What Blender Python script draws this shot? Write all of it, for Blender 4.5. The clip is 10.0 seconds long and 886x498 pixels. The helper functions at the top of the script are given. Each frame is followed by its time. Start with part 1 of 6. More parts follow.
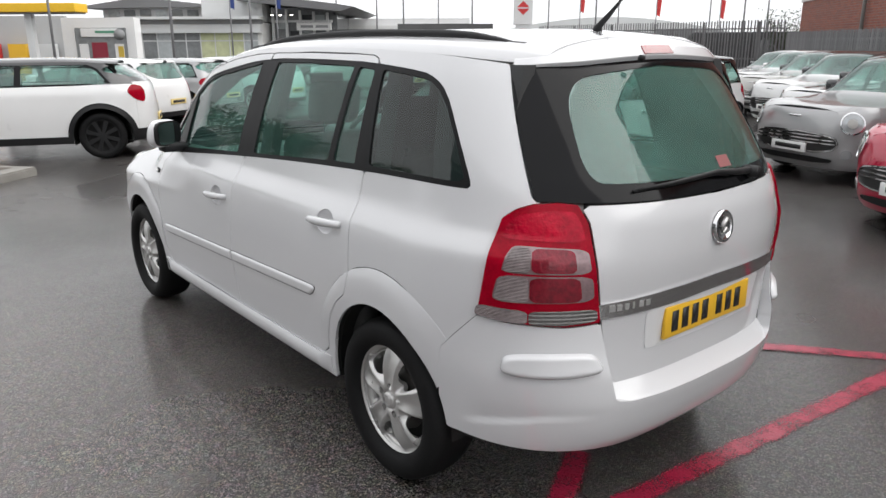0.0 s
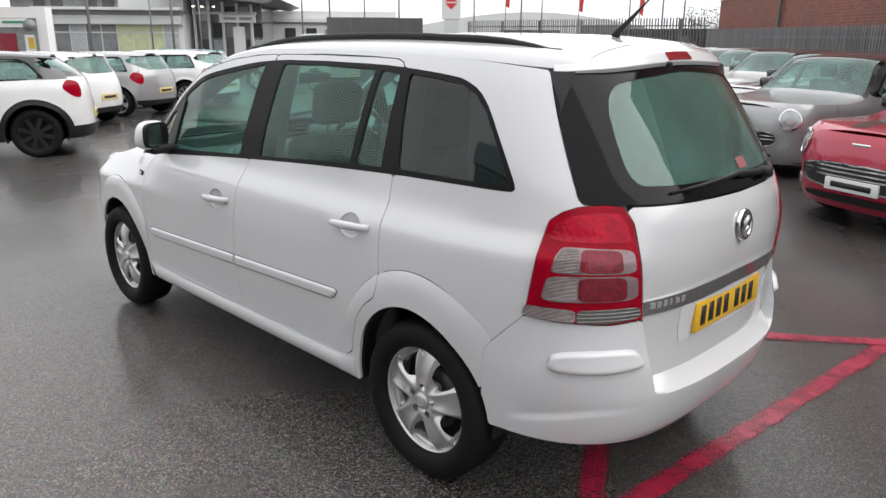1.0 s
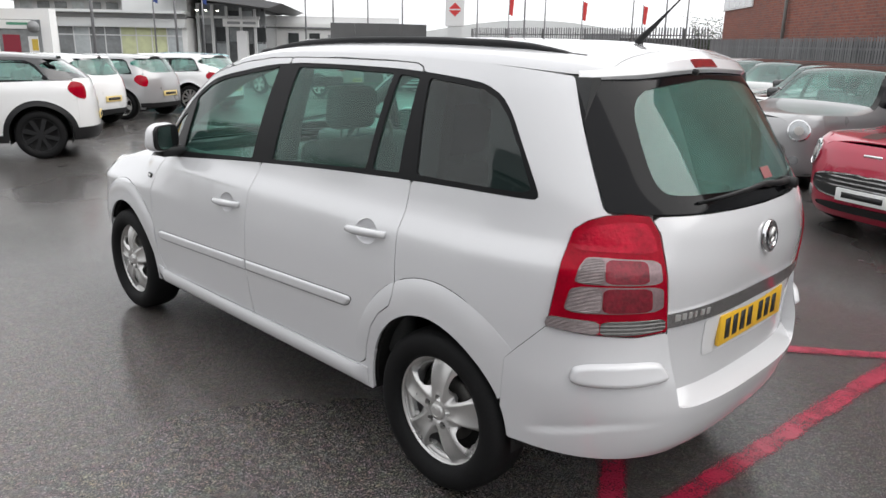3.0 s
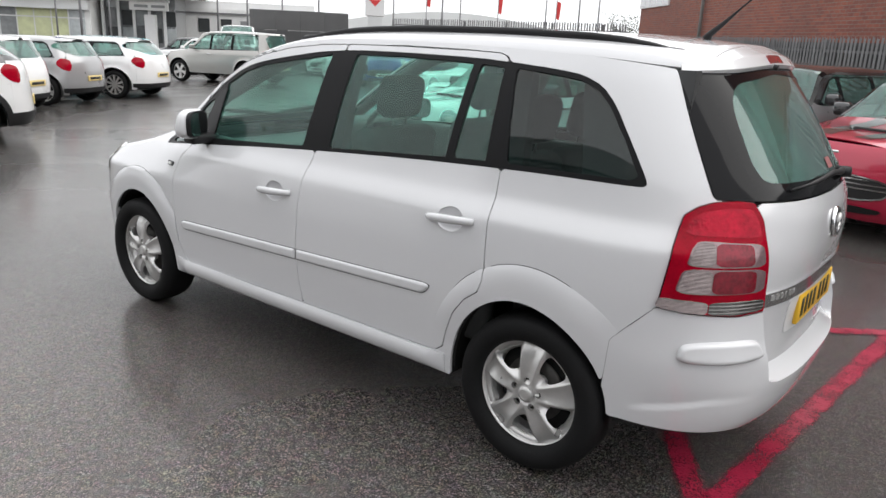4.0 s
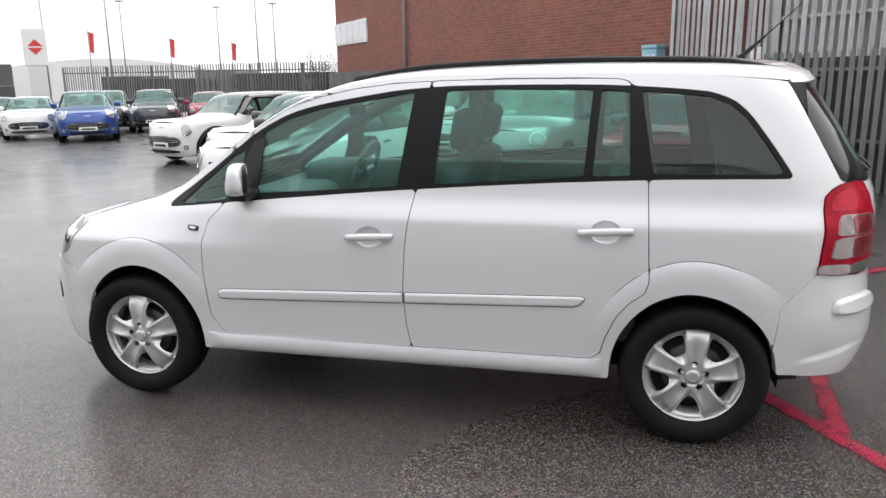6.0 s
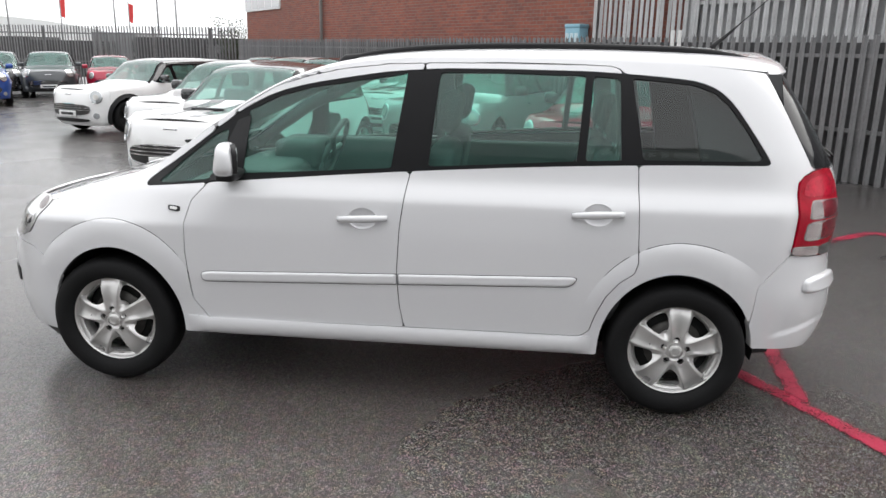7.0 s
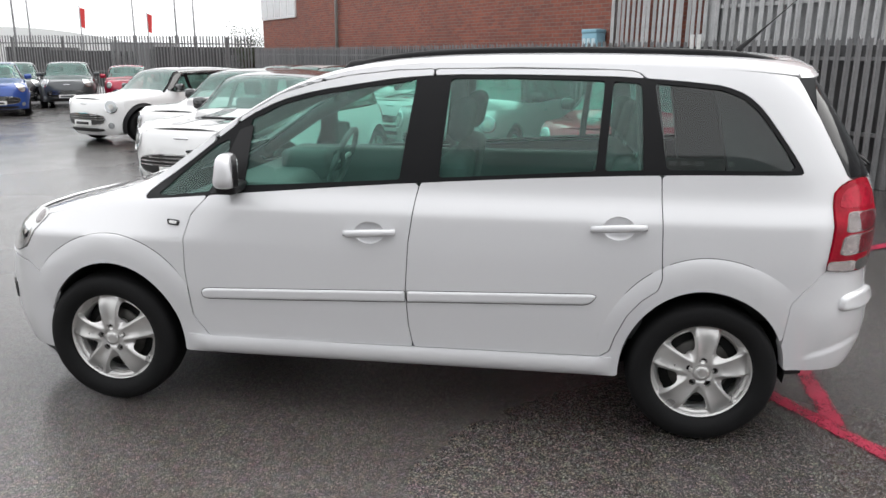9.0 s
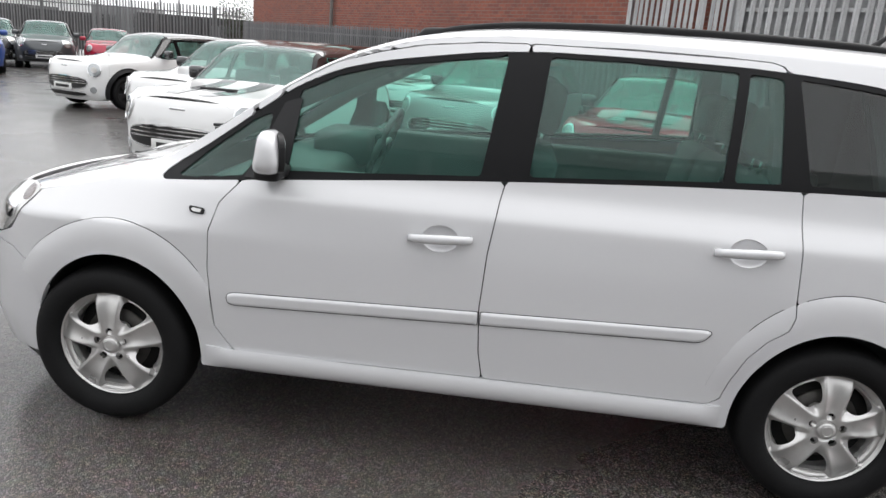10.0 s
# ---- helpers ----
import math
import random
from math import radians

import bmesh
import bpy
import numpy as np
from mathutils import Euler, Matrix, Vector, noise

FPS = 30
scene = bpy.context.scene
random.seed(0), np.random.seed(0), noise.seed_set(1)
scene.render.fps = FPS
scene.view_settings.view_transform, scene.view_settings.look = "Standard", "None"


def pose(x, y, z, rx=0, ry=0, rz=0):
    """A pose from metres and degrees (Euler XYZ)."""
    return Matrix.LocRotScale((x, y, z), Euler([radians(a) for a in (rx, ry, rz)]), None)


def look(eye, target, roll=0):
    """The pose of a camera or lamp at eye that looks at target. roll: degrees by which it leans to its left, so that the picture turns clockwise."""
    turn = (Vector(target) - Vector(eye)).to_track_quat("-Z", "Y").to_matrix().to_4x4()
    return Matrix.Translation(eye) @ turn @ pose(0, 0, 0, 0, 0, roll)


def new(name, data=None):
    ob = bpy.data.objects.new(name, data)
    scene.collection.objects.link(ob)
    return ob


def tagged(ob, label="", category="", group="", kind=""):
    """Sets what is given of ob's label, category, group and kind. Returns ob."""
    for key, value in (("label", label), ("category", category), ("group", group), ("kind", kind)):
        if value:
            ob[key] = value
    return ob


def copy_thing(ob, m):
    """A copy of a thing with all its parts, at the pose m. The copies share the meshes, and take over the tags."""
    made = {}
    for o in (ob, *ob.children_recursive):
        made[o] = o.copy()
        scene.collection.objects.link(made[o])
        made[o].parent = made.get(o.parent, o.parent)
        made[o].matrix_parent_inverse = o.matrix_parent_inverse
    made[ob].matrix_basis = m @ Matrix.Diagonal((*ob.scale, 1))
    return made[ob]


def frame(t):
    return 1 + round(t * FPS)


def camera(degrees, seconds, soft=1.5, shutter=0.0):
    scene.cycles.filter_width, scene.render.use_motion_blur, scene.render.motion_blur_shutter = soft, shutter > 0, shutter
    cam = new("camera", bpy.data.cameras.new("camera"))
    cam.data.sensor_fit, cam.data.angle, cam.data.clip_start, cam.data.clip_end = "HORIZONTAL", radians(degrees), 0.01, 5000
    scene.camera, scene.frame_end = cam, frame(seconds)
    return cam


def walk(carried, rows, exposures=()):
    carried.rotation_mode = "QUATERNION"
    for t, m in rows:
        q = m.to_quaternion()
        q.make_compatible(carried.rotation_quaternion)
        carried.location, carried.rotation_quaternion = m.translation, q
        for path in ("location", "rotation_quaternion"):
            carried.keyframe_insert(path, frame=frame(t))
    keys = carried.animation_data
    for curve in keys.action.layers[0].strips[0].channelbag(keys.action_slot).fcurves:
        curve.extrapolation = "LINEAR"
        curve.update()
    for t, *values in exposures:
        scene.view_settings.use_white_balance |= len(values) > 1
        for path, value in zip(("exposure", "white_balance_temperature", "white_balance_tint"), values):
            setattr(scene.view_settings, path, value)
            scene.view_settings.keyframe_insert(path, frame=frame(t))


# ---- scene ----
cam = camera(61.6, 10.0)
PATH = [
    (0, (2.113, -2.297, 1.626), (0.62, -1.082, 1.086), -0.2),
    (0.5, (1.953, -2.546, 1.657), (0.539, -1.228, 1.141), -0.4),
    (1, (1.875, -2.609, 1.666), (0.517, -1.249, 1.11), 0.3),
    (1.5, (1.859, -2.613, 1.667), (0.5, -1.252, 1.116), 0.9),
    (2, (1.857, -2.611, 1.667), (0.489, -1.254, 1.131), 1.0),
    (3.3, (1.711, -2.631, 1.64), (0.36, -1.26, 1.097), 1.1),
    (3.5, (1.635, -2.758, 1.619), (0.326, -1.349, 1.071), 2.3),
    (4, (1.323, -3.107, 1.632), (0.146, -1.588, 1.078), 2.5),
    (4.5, (0.878, -3.371, 1.645), (-0.157, -1.749, 1.102), 1.8),
    (5, (0.514, -3.669, 1.676), (-0.278, -1.904, 1.169), 1.6),
    (5.5, (0.073, -3.84, 1.637), (-0.505, -1.983, 1.172), 0.0),
    (5.7, (-0.107, -3.934, 1.576), (-0.644, -2.059, 1.133), -0.6),
    (6.8, (-0.705, -4.072, 1.629), (-0.924, -2.149, 1.124), 0.9),
    (7, (-0.73, -4.103, 1.633), (-0.933, -2.182, 1.114), 1.0),
    (7.5, (-0.746, -4.095, 1.633), (-0.948, -2.175, 1.111), 2.0),
    (8, (-0.744, -4.092, 1.636), (-0.974, -2.172, 1.125), 1.8),
    (8.5, (-0.731, -4.045, 1.638), (-0.973, -2.124, 1.135), 0.7),
    (9, (-0.725, -3.92, 1.624), (-0.974, -2.0, 1.122), 0.5),
    (9.5, (-0.895, -3.688, 1.593), (-1.088, -1.765, 1.08), 3.5),
    (10, (-1.204, -3.396, 1.541), (-1.376, -1.474, 1.015), 4.6),
]
walk(cam, [(t, look(eye, target, roll)) for t, eye, target, roll in PATH],
     exposures=[(0.0, -.14), (1.0, -.10), (3.5, -.06), (4.5, .06), (7.5, .21), (10.0, .13)])


# ---- world and light: a bright overcast sky ----
SUN_UP, SUN_ROUND = 46, 42
world = bpy.data.worlds.new("overcast")
scene.world = world
world.use_nodes = True
wn, wl = world.node_tree.nodes, world.node_tree.links
sky = wn.new("ShaderNodeTexSky")
sky.sky_type, sky.sun_disc, sky.sun_elevation, sky.sun_rotation = "NISHITA", False, radians(SUN_UP), radians(SUN_ROUND)
sky.air_density, sky.dust_density, sky.ozone_density = 1.0, 6.0, 1.0
veil = wn.new("ShaderNodeMix")
veil.data_type = "RGBA"
veil.inputs["Factor"].default_value = 0.96
veil.inputs["B"].default_value = (10.8, 10.9, 11.1, 1)
wl.new(sky.outputs[0], veil.inputs["A"])
# an overcast sky is brightest overhead
ray, up, rise, shade = wn.new("ShaderNodeTexCoord"), wn.new("ShaderNodeSeparateXYZ"), wn.new("ShaderNodeMapRange"), wn.new("ShaderNodeMix")
wl.new(ray.outputs["Generated"], up.inputs[0])
wl.new(up.outputs["Z"], rise.inputs["Value"])
rise.inputs["To Min"].default_value, rise.inputs["To Max"].default_value = 0.84, 1.15
shade.data_type, shade.blend_type = "RGBA", "MULTIPLY"
shade.inputs["Factor"].default_value = 1
wl.new(veil.outputs["Result"], shade.inputs["A"])
wl.new(rise.outputs[0], shade.inputs["B"])
wl.new(shade.outputs["Result"], wn["Background"].inputs["Color"])
wn["Background"].inputs["Strength"].default_value = 0.14
sun = new("sun", bpy.data.lights.new("sun", "SUN"))
sun.data.energy, sun.data.angle, sun.data.color = 2.5, radians(80), (1.0, 0.98, 0.95)
sun.matrix_world = Matrix.Translation((0, 0, 30)) @ Euler((radians(90 - SUN_UP), 0, radians(180 - SUN_ROUND))).to_matrix().to_4x4()
scene.view_settings.exposure = 0.0


# ---- materials ----
def mat(name, color, rough=0.5, metal=0.0, vary=0.12, scale=6.0, fine=60.0, bump=0.0, coat=0.0, rvary=0.1, piece=0.0, trans=0.0, spec=0.5):
    """A surface with stains at one scale, grain at another and a little relief. piece: how far single pieces differ."""
    m = bpy.data.materials.new(name)
    m.use_nodes = True
    n, l = m.node_tree.nodes, m.node_tree.links
    b = n["Principled BSDF"]
    co = n.new("ShaderNodeTexCoord")
    big, small = n.new("ShaderNodeTexNoise"), n.new("ShaderNodeTexNoise")
    big.inputs["Scale"].default_value, small.inputs["Scale"].default_value = scale, fine
    big.inputs["Detail"].default_value, small.inputs["Detail"].default_value = 4, 3
    for t in (big, small):
        l.new(co.outputs["Object"], t.inputs["Vector"])
    add = n.new("ShaderNodeMath")
    add.operation = "MULTIPLY_ADD"
    l.new(small.outputs["Fac"], add.inputs[0])
    add.inputs[1].default_value = 0.6
    l.new(big.outputs["Fac"], add.inputs[2])
    ramp = n.new("ShaderNodeMapRange")
    l.new(add.outputs[0], ramp.inputs["Value"])
    ramp.inputs["From Min"].default_value, ramp.inputs["From Max"].default_value = 0.4, 1.2
    ramp.inputs["To Min"].default_value, ramp.inputs["To Max"].default_value = 1 - vary, 1 + vary
    val = ramp.outputs[0]
    if piece:
        info = n.new("ShaderNodeObjectInfo")
        pm = n.new("ShaderNodeMapRange")
        l.new(info.outputs["Random"], pm.inputs["Value"])
        pm.inputs["To Min"].default_value, pm.inputs["To Max"].default_value = 1 - piece, 1 + piece
        mul = n.new("ShaderNodeMath")
        mul.operation = "MULTIPLY"
        l.new(val, mul.inputs[0])
        l.new(pm.outputs[0], mul.inputs[1])
        val = mul.outputs[0]
    tint = n.new("ShaderNodeMix")
    tint.data_type, tint.blend_type = "RGBA", "MULTIPLY"
    tint.inputs["Factor"].default_value = 1
    tint.inputs["A"].default_value = (*color, 1)
    l.new(val, tint.inputs["B"])
    l.new(tint.outputs["Result"], b.inputs["Base Color"])
    rr = n.new("ShaderNodeMapRange")
    l.new(big.outputs["Fac"], rr.inputs["Value"])
    rr.inputs["From Min"].default_value, rr.inputs["From Max"].default_value = 0.3, 0.7
    rr.inputs["To Min"].default_value, rr.inputs["To Max"].default_value = max(0.0, rough * (1 - rvary)), min(1.0, rough * (1 + rvary))
    l.new(rr.outputs[0], b.inputs["Roughness"])
    b.inputs["Metallic"].default_value = metal
    b.inputs["Coat Weight"].default_value = coat
    b.inputs["Coat Roughness"].default_value = 0.04
    b.inputs["Transmission Weight"].default_value = trans
    b.inputs["Specular IOR Level"].default_value = spec
    if bump:
        bp = n.new("ShaderNodeBump")
        bp.inputs["Strength"].default_value, bp.inputs["Distance"].default_value = 1.0, bump
        l.new(small.outputs["Fac"], bp.inputs["Height"])
        l.new(bp.outputs[0], b.inputs["Normal"])
    return m


def glass(name, tint, dark=0.0, rough=0.0, gain_by=1.05, mist=0.0):
    """Thin car glass: lets the view through in its tint and mirrors at a slant. mist: share of a pale green film that
    dulls and lightens it.
    """
    m = bpy.data.materials.new(name)
    m.use_nodes = True
    n, l = m.node_tree.nodes, m.node_tree.links
    n.remove(n["Principled BSDF"])
    clear, shine, mix, fres = n.new("ShaderNodeBsdfTransparent"), n.new("ShaderNodeBsdfGlossy"), n.new("ShaderNodeMixShader"), n.new("ShaderNodeLayerWeight")
    clear.inputs["Color"].default_value = (*tint, 1)
    shine.inputs["Roughness"].default_value = rough
    # the mirror of a thin pane, alike from both sides
    fres.inputs["Blend"].default_value = .5
    steep, schlick, gain = n.new("ShaderNodeMath"), n.new("ShaderNodeMath"), n.new("ShaderNodeMath")
    steep.operation, schlick.operation = "POWER", "MULTIPLY_ADD"
    steep.inputs[1].default_value = 5
    schlick.inputs[1].default_value, schlick.inputs[2].default_value = .957, .043
    l.new(fres.outputs["Facing"], steep.inputs[0])
    l.new(steep.outputs[0], schlick.inputs[0])
    gain.operation, gain.use_clamp = "MULTIPLY_ADD", True
    gain.inputs[1].default_value, gain.inputs[2].default_value = gain_by, dark
    l.new(schlick.outputs[0], gain.inputs[0])
    l.new(gain.outputs[0], mix.inputs["Fac"])
    film, veil_mix, blot, amount = n.new("ShaderNodeBsdfDiffuse"), n.new("ShaderNodeMixShader"), n.new("ShaderNodeTexNoise"), n.new("ShaderNodeMapRange")
    film.inputs["Color"].default_value = (.36, .76, .66, 1)
    blot.inputs["Scale"].default_value, blot.inputs["Detail"].default_value = 3.5, 4
    co = n.new("ShaderNodeTexCoord")
    l.new(co.outputs["Object"], blot.inputs["Vector"])
    l.new(blot.outputs["Fac"], amount.inputs["Value"])
    amount.inputs["From Min"].default_value, amount.inputs["From Max"].default_value = .3, .7
    amount.inputs["To Min"].default_value, amount.inputs["To Max"].default_value = mist * .6, mist * 1.4
    l.new(amount.outputs[0], veil_mix.inputs["Fac"])
    l.new(clear.outputs[0], veil_mix.inputs[1])
    l.new(film.outputs[0], veil_mix.inputs[2])
    l.new(veil_mix.outputs[0], mix.inputs[1])
    l.new(shine.outputs[0], mix.inputs[2])
    l.new(mix.outputs[0], n["Material Output"].inputs["Surface"])
    return m


WHITE = mat("white_paint", (.645, .645, .66), .24, vary=.015, scale=1.5, fine=300, coat=1.0)
BLACK_GLOSS = mat("black_gloss", (.006, .006, .007), .07, vary=.1, spec=.18)
BLACK_SATIN = mat("black_satin", (.012, .012, .013), .42, vary=.15, fine=240, spec=.12)
BLACK_TRIM = mat("black_trim", (.014, .014, .015), .5, vary=.2, fine=200, spec=.3)
LINER = mat("dark_liner", (.012, .012, .012), .8, vary=.2)
RUBBER = mat("tyre_rubber", (.010, .010, .0105), .66, vary=.3, scale=9, fine=120, bump=.0008, spec=.16)
ALLOY = mat("silver_wheel", (.62, .61, .60), .30, metal=.65, vary=.08, scale=12, fine=200)
CHROME = mat("chrome", (.72, .72, .73), .10, metal=1.0, vary=.04, scale=14)
RED_LENS = mat("red_lens", (.30, .001, .013), .18, vary=.35, scale=16, fine=120, coat=.18, spec=.08)
DARK_RED = mat("dark_red_lens", (.22, .006, .012), .14, vary=.2, scale=25, fine=160, coat=1.0)
CLEAR_LENS = mat("clear_lens", (.55, .55, .54), .14, metal=.5, vary=.25, scale=20, fine=170, coat=1.0)
GREEN_GLASS = glass("green_glass", (.54, .88, .785), gain_by=1.1, mist=.06)
MISTED_GLASS = glass("misted_tailgate_glass", (.64, .90, .825), gain_by=1.6, mist=.13)
DARK_GLASS = glass("privacy_glass", (.42, .55, .53), gain_by=1.3, mist=.004)
SEAT = mat("seat_cloth", (.055, .058, .060), .85, vary=.25, scale=8, fine=260, bump=.0006)
HEADLINER = mat("pale_headlining", (.55, .55, .53), .9, vary=.06, fine=300)
TRIM_GREY = mat("cabin_trim", (.065, .068, .068), .6, vary=.15, fine=220)
YELLOW = mat("yellow_plate", (.78, .45, .03), .4, vary=.06, scale=10)
PLATE_WHITE = mat("white_plate", (.75, .75, .74), .4, vary=.06, scale=10)
INK = mat("black_ink", (.015, .015, .015), .5)

# ---- building helpers ----
def part(name, bm, material, parent=None, label="", smooth=True):
    """Links a bmesh as one mesh object under a thing or a part."""
    me = bpy.data.meshes.new(name)
    if smooth:
        for f in bm.faces:
            f.smooth = True
    bm.to_mesh(me)
    bm.free()
    for m in (material if isinstance(material, (list, tuple)) else [material]):
        me.materials.append(m)
    ob = new(name, me)
    ob.parent = parent
    return tagged(ob, label) if label else ob


def thing(name, label, category, group="", kind="", at=None):
    ob = tagged(new(name), label, category, group, kind)
    ob.empty_display_size = 0.1
    if at is not None:
        ob.matrix_basis = at
    return ob


def box_bm(x0, x1, y0, y1, z0, z1, bevel=0.0, seg=2, bm=None):
    made = bmesh.new()
    v = [made.verts.new((x, y, z)) for x in (x0, x1) for y in (y0, y1) for z in (z0, z1)]
    for f in ((0, 1, 3, 2), (4, 6, 7, 5), (0, 4, 5, 1), (2, 3, 7, 6), (0, 2, 6, 4), (1, 5, 7, 3)):
        made.faces.new([v[i] for i in f])
    if bevel:
        bmesh.ops.bevel(made, geom=made.edges[:], offset=bevel, segments=seg, affect="EDGES", profile=0.5)
    if bm is None:
        return made
    me = bpy.data.meshes.new("t")
    made.to_mesh(me)
    made.free()
    bm.from_mesh(me)
    bpy.data.meshes.remove(me)
    return bm


def tube_bm(path, radius, sides=10, bm=None, caps=True):
    """A round bar along a path of points; radius: one number or one for each point."""
    bm = bm or bmesh.new()
    rings = []
    pts = [Vector(p) for p in path]
    for i, p in enumerate(pts):
        d = (pts[min(i + 1, len(pts) - 1)] - pts[max(i - 1, 0)]).normalized()
        a = d.cross(Vector((0, 0, 1)) if abs(d.z) < 0.9 else Vector((1, 0, 0))).normalized()
        b = d.cross(a)
        r = radius[i] if isinstance(radius, (list, tuple)) else radius
        rings.append([bm.verts.new(p + (a * math.cos(k) + b * math.sin(k)) * r) for k in [2 * math.pi * j / sides for j in range(sides)]])
    for r0, r1 in zip(rings, rings[1:]):
        for j in range(sides):
            bm.faces.new((r0[j], r0[(j + 1) % sides], r1[(j + 1) % sides], r1[j]))
    if caps:
        bm.faces.new(rings[0][::-1])
        bm.faces.new(rings[-1])
    bmesh.ops.recalc_face_normals(bm, faces=bm.faces[:])
    return bm


def lathe_bm(profile, sides=48, bm=None):
    """Turns (radius, y) pairs about the y axis."""
    bm = bm or bmesh.new()
    rings = [[bm.verts.new((r * math.cos(2 * math.pi * j / sides), y, r * math.sin(2 * math.pi * j / sides))) for j in range(sides)] for r, y in profile]
    for r0, r1 in zip(rings, rings[1:]):
        for j in range(sides):
            bm.faces.new((r0[j], r0[(j + 1) % sides], r1[(j + 1) % sides], r1[j]))
    bmesh.ops.recalc_face_normals(bm, faces=bm.faces[:])
    return bm


def rounded(pts, turns=2, cut=0.25):
    """Cuts the corners of a closed outline."""
    for _ in range(turns):
        out = []
        for a, b in zip(pts, pts[1:] + pts[:1]):
            out += [(a[0] + (b[0] - a[0]) * cut, a[1] + (b[1] - a[1]) * cut), (b[0] + (a[0] - b[0]) * cut, b[1] + (a[1] - b[1]) * cut)]
        pts = out
    return pts


def inside(pts, inset=0.0):
    """How far inside a closed outline places lie (arrays in, array out)."""
    P = np.array(pts, float)
    Q = np.roll(P, -1, 0)

    def f(x, y):
        d = np.full(x.shape, 1e9)
        odd = np.zeros(x.shape, bool)
        for (ax, ay), (bx, by) in zip(P, Q):
            ex, ey = bx - ax, by - ay
            L = ex * ex + ey * ey
            if L < 1e-12:
                continue
            t = np.clip(((x - ax) * ex + (y - ay) * ey) / L, 0, 1)
            d = np.minimum(d, np.hypot(x - ax - t * ex, y - ay - t * ey))
            if by != ay:
                odd ^= ((ay > y) != (by > y)) & (x < (bx - ax) * (y - ay) / (by - ay) + ax)
        return np.where(odd, d, -d) - inset
    return f


def outside(pts, gap=0.0):
    g = inside(pts)
    return lambda x, y: -g(x, y) - gap


def oval_out(cx, cy, rx, ry):
    return lambda x, y: (np.hypot((x - cx) / rx, (y - cy) / ry) - 1) * min(rx, ry)


def oval_in(cx, cy, rx, ry):
    return lambda x, y: (1 - np.hypot((x - cx) / rx, (y - cy) / ry)) * min(rx, ry)


def sheet(where, span, step, keep, thick=0.012, mirror="", wall=None):
    """A panel cut from a surface: where(a, b) gives places, span its bounds, keep what cuts it (positive inside).
    Its rim is folded inwards by thick. mirror: 'flip' for the other side of the car, 'join' for both halves in one mesh."""
    a0, a1, b0, b1 = span
    na, nb = max(2, round((a1 - a0) / step) + 1), max(2, round((b1 - b0) / step) + 1)
    A, B = np.meshgrid(np.linspace(a0, a1, na), np.linspace(b0, b1, nb), indexing="ij")
    F = np.full(A.shape, 1.0)
    for k in keep:
        F = np.minimum(F, k(A, B))
    F = np.where(np.abs(F) < 1e-5, 1e-5, F)
    bm = bmesh.new()
    made = {}

    def node(i, j):
        if (i, j) not in made:
            made[i, j] = bm.verts.new(where(float(A[i, j]), float(B[i, j])))
        return made[i, j]

    def cross(i, j, k, m):
        key = (i, j, k, m) if (i, j) < (k, m) else (k, m, i, j)
        if key not in made:
            t = F[i, j] / (F[i, j] - F[k, m])
            made[key] = bm.verts.new(where(float(A[i, j] + (A[k, m] - A[i, j]) * t), float(B[i, j] + (B[k, m] - B[i, j]) * t)))
        return made[key]
    for i in range(na - 1):
        for j in range(nb - 1):
            c = [(i, j), (i + 1, j), (i + 1, j + 1), (i, j + 1)]
            s = [F[p] > 0 for p in c]
            if not any(s):
                continue
            poly = []
            for n in range(4):
                p, q = c[n], c[(n + 1) % 4]
                if s[n]:
                    poly.append(node(*p))
                if s[n] != s[(n + 1) % 4]:
                    poly.append(cross(*p, *q))
            if len(poly) >= 3:
                bm.faces.new(poly)
    if mirror in ("flip", "join"):
        if mirror == "join":
            other = bm.copy()
        for v in bm.verts:
            v.co.y = -v.co.y
        bmesh.ops.reverse_faces(bm, faces=bm.faces[:])
        if mirror == "join":
            me = bpy.data.meshes.new("t")
            other.to_mesh(me)
            other.free()
            bm.from_mesh(me)
            bpy.data.meshes.remove(me)
            bmesh.ops.remove_doubles(bm, verts=bm.verts[:], dist=0.0008)
    bm.normal_update()
    if sum(f.normal.z * f.calc_area() for f in bm.faces) < -.35 * sum(f.calc_area() for f in bm.faces):
        bmesh.ops.reverse_faces(bm, faces=bm.faces[:])
        bm.normal_update()
    if thick:
        rim = [e for e in bm.edges if len(e.link_faces) == 1]
        ins = {}
        for e in rim:
            for v in e.verts:
                if v not in ins:
                    ins[v] = bm.verts.new(v.co - v.normal * thick)
        for e in rim:
            lp = e.link_loops[0]
            v0, v1 = lp.vert, lp.link_loop_next.vert
            bm.faces.new((v1, v0, ins[v0], ins[v1]))
            e.smooth = False
    return bm


def both(name, material, parent, label, where, span, step, keep, thick=0.012):
    """The same panel on the left and on the right."""
    return [part(name, sheet(where, span, step, keep, thick, m), material, p, label) for m, p in (("", parent[0]), ("flip", parent[1]))]

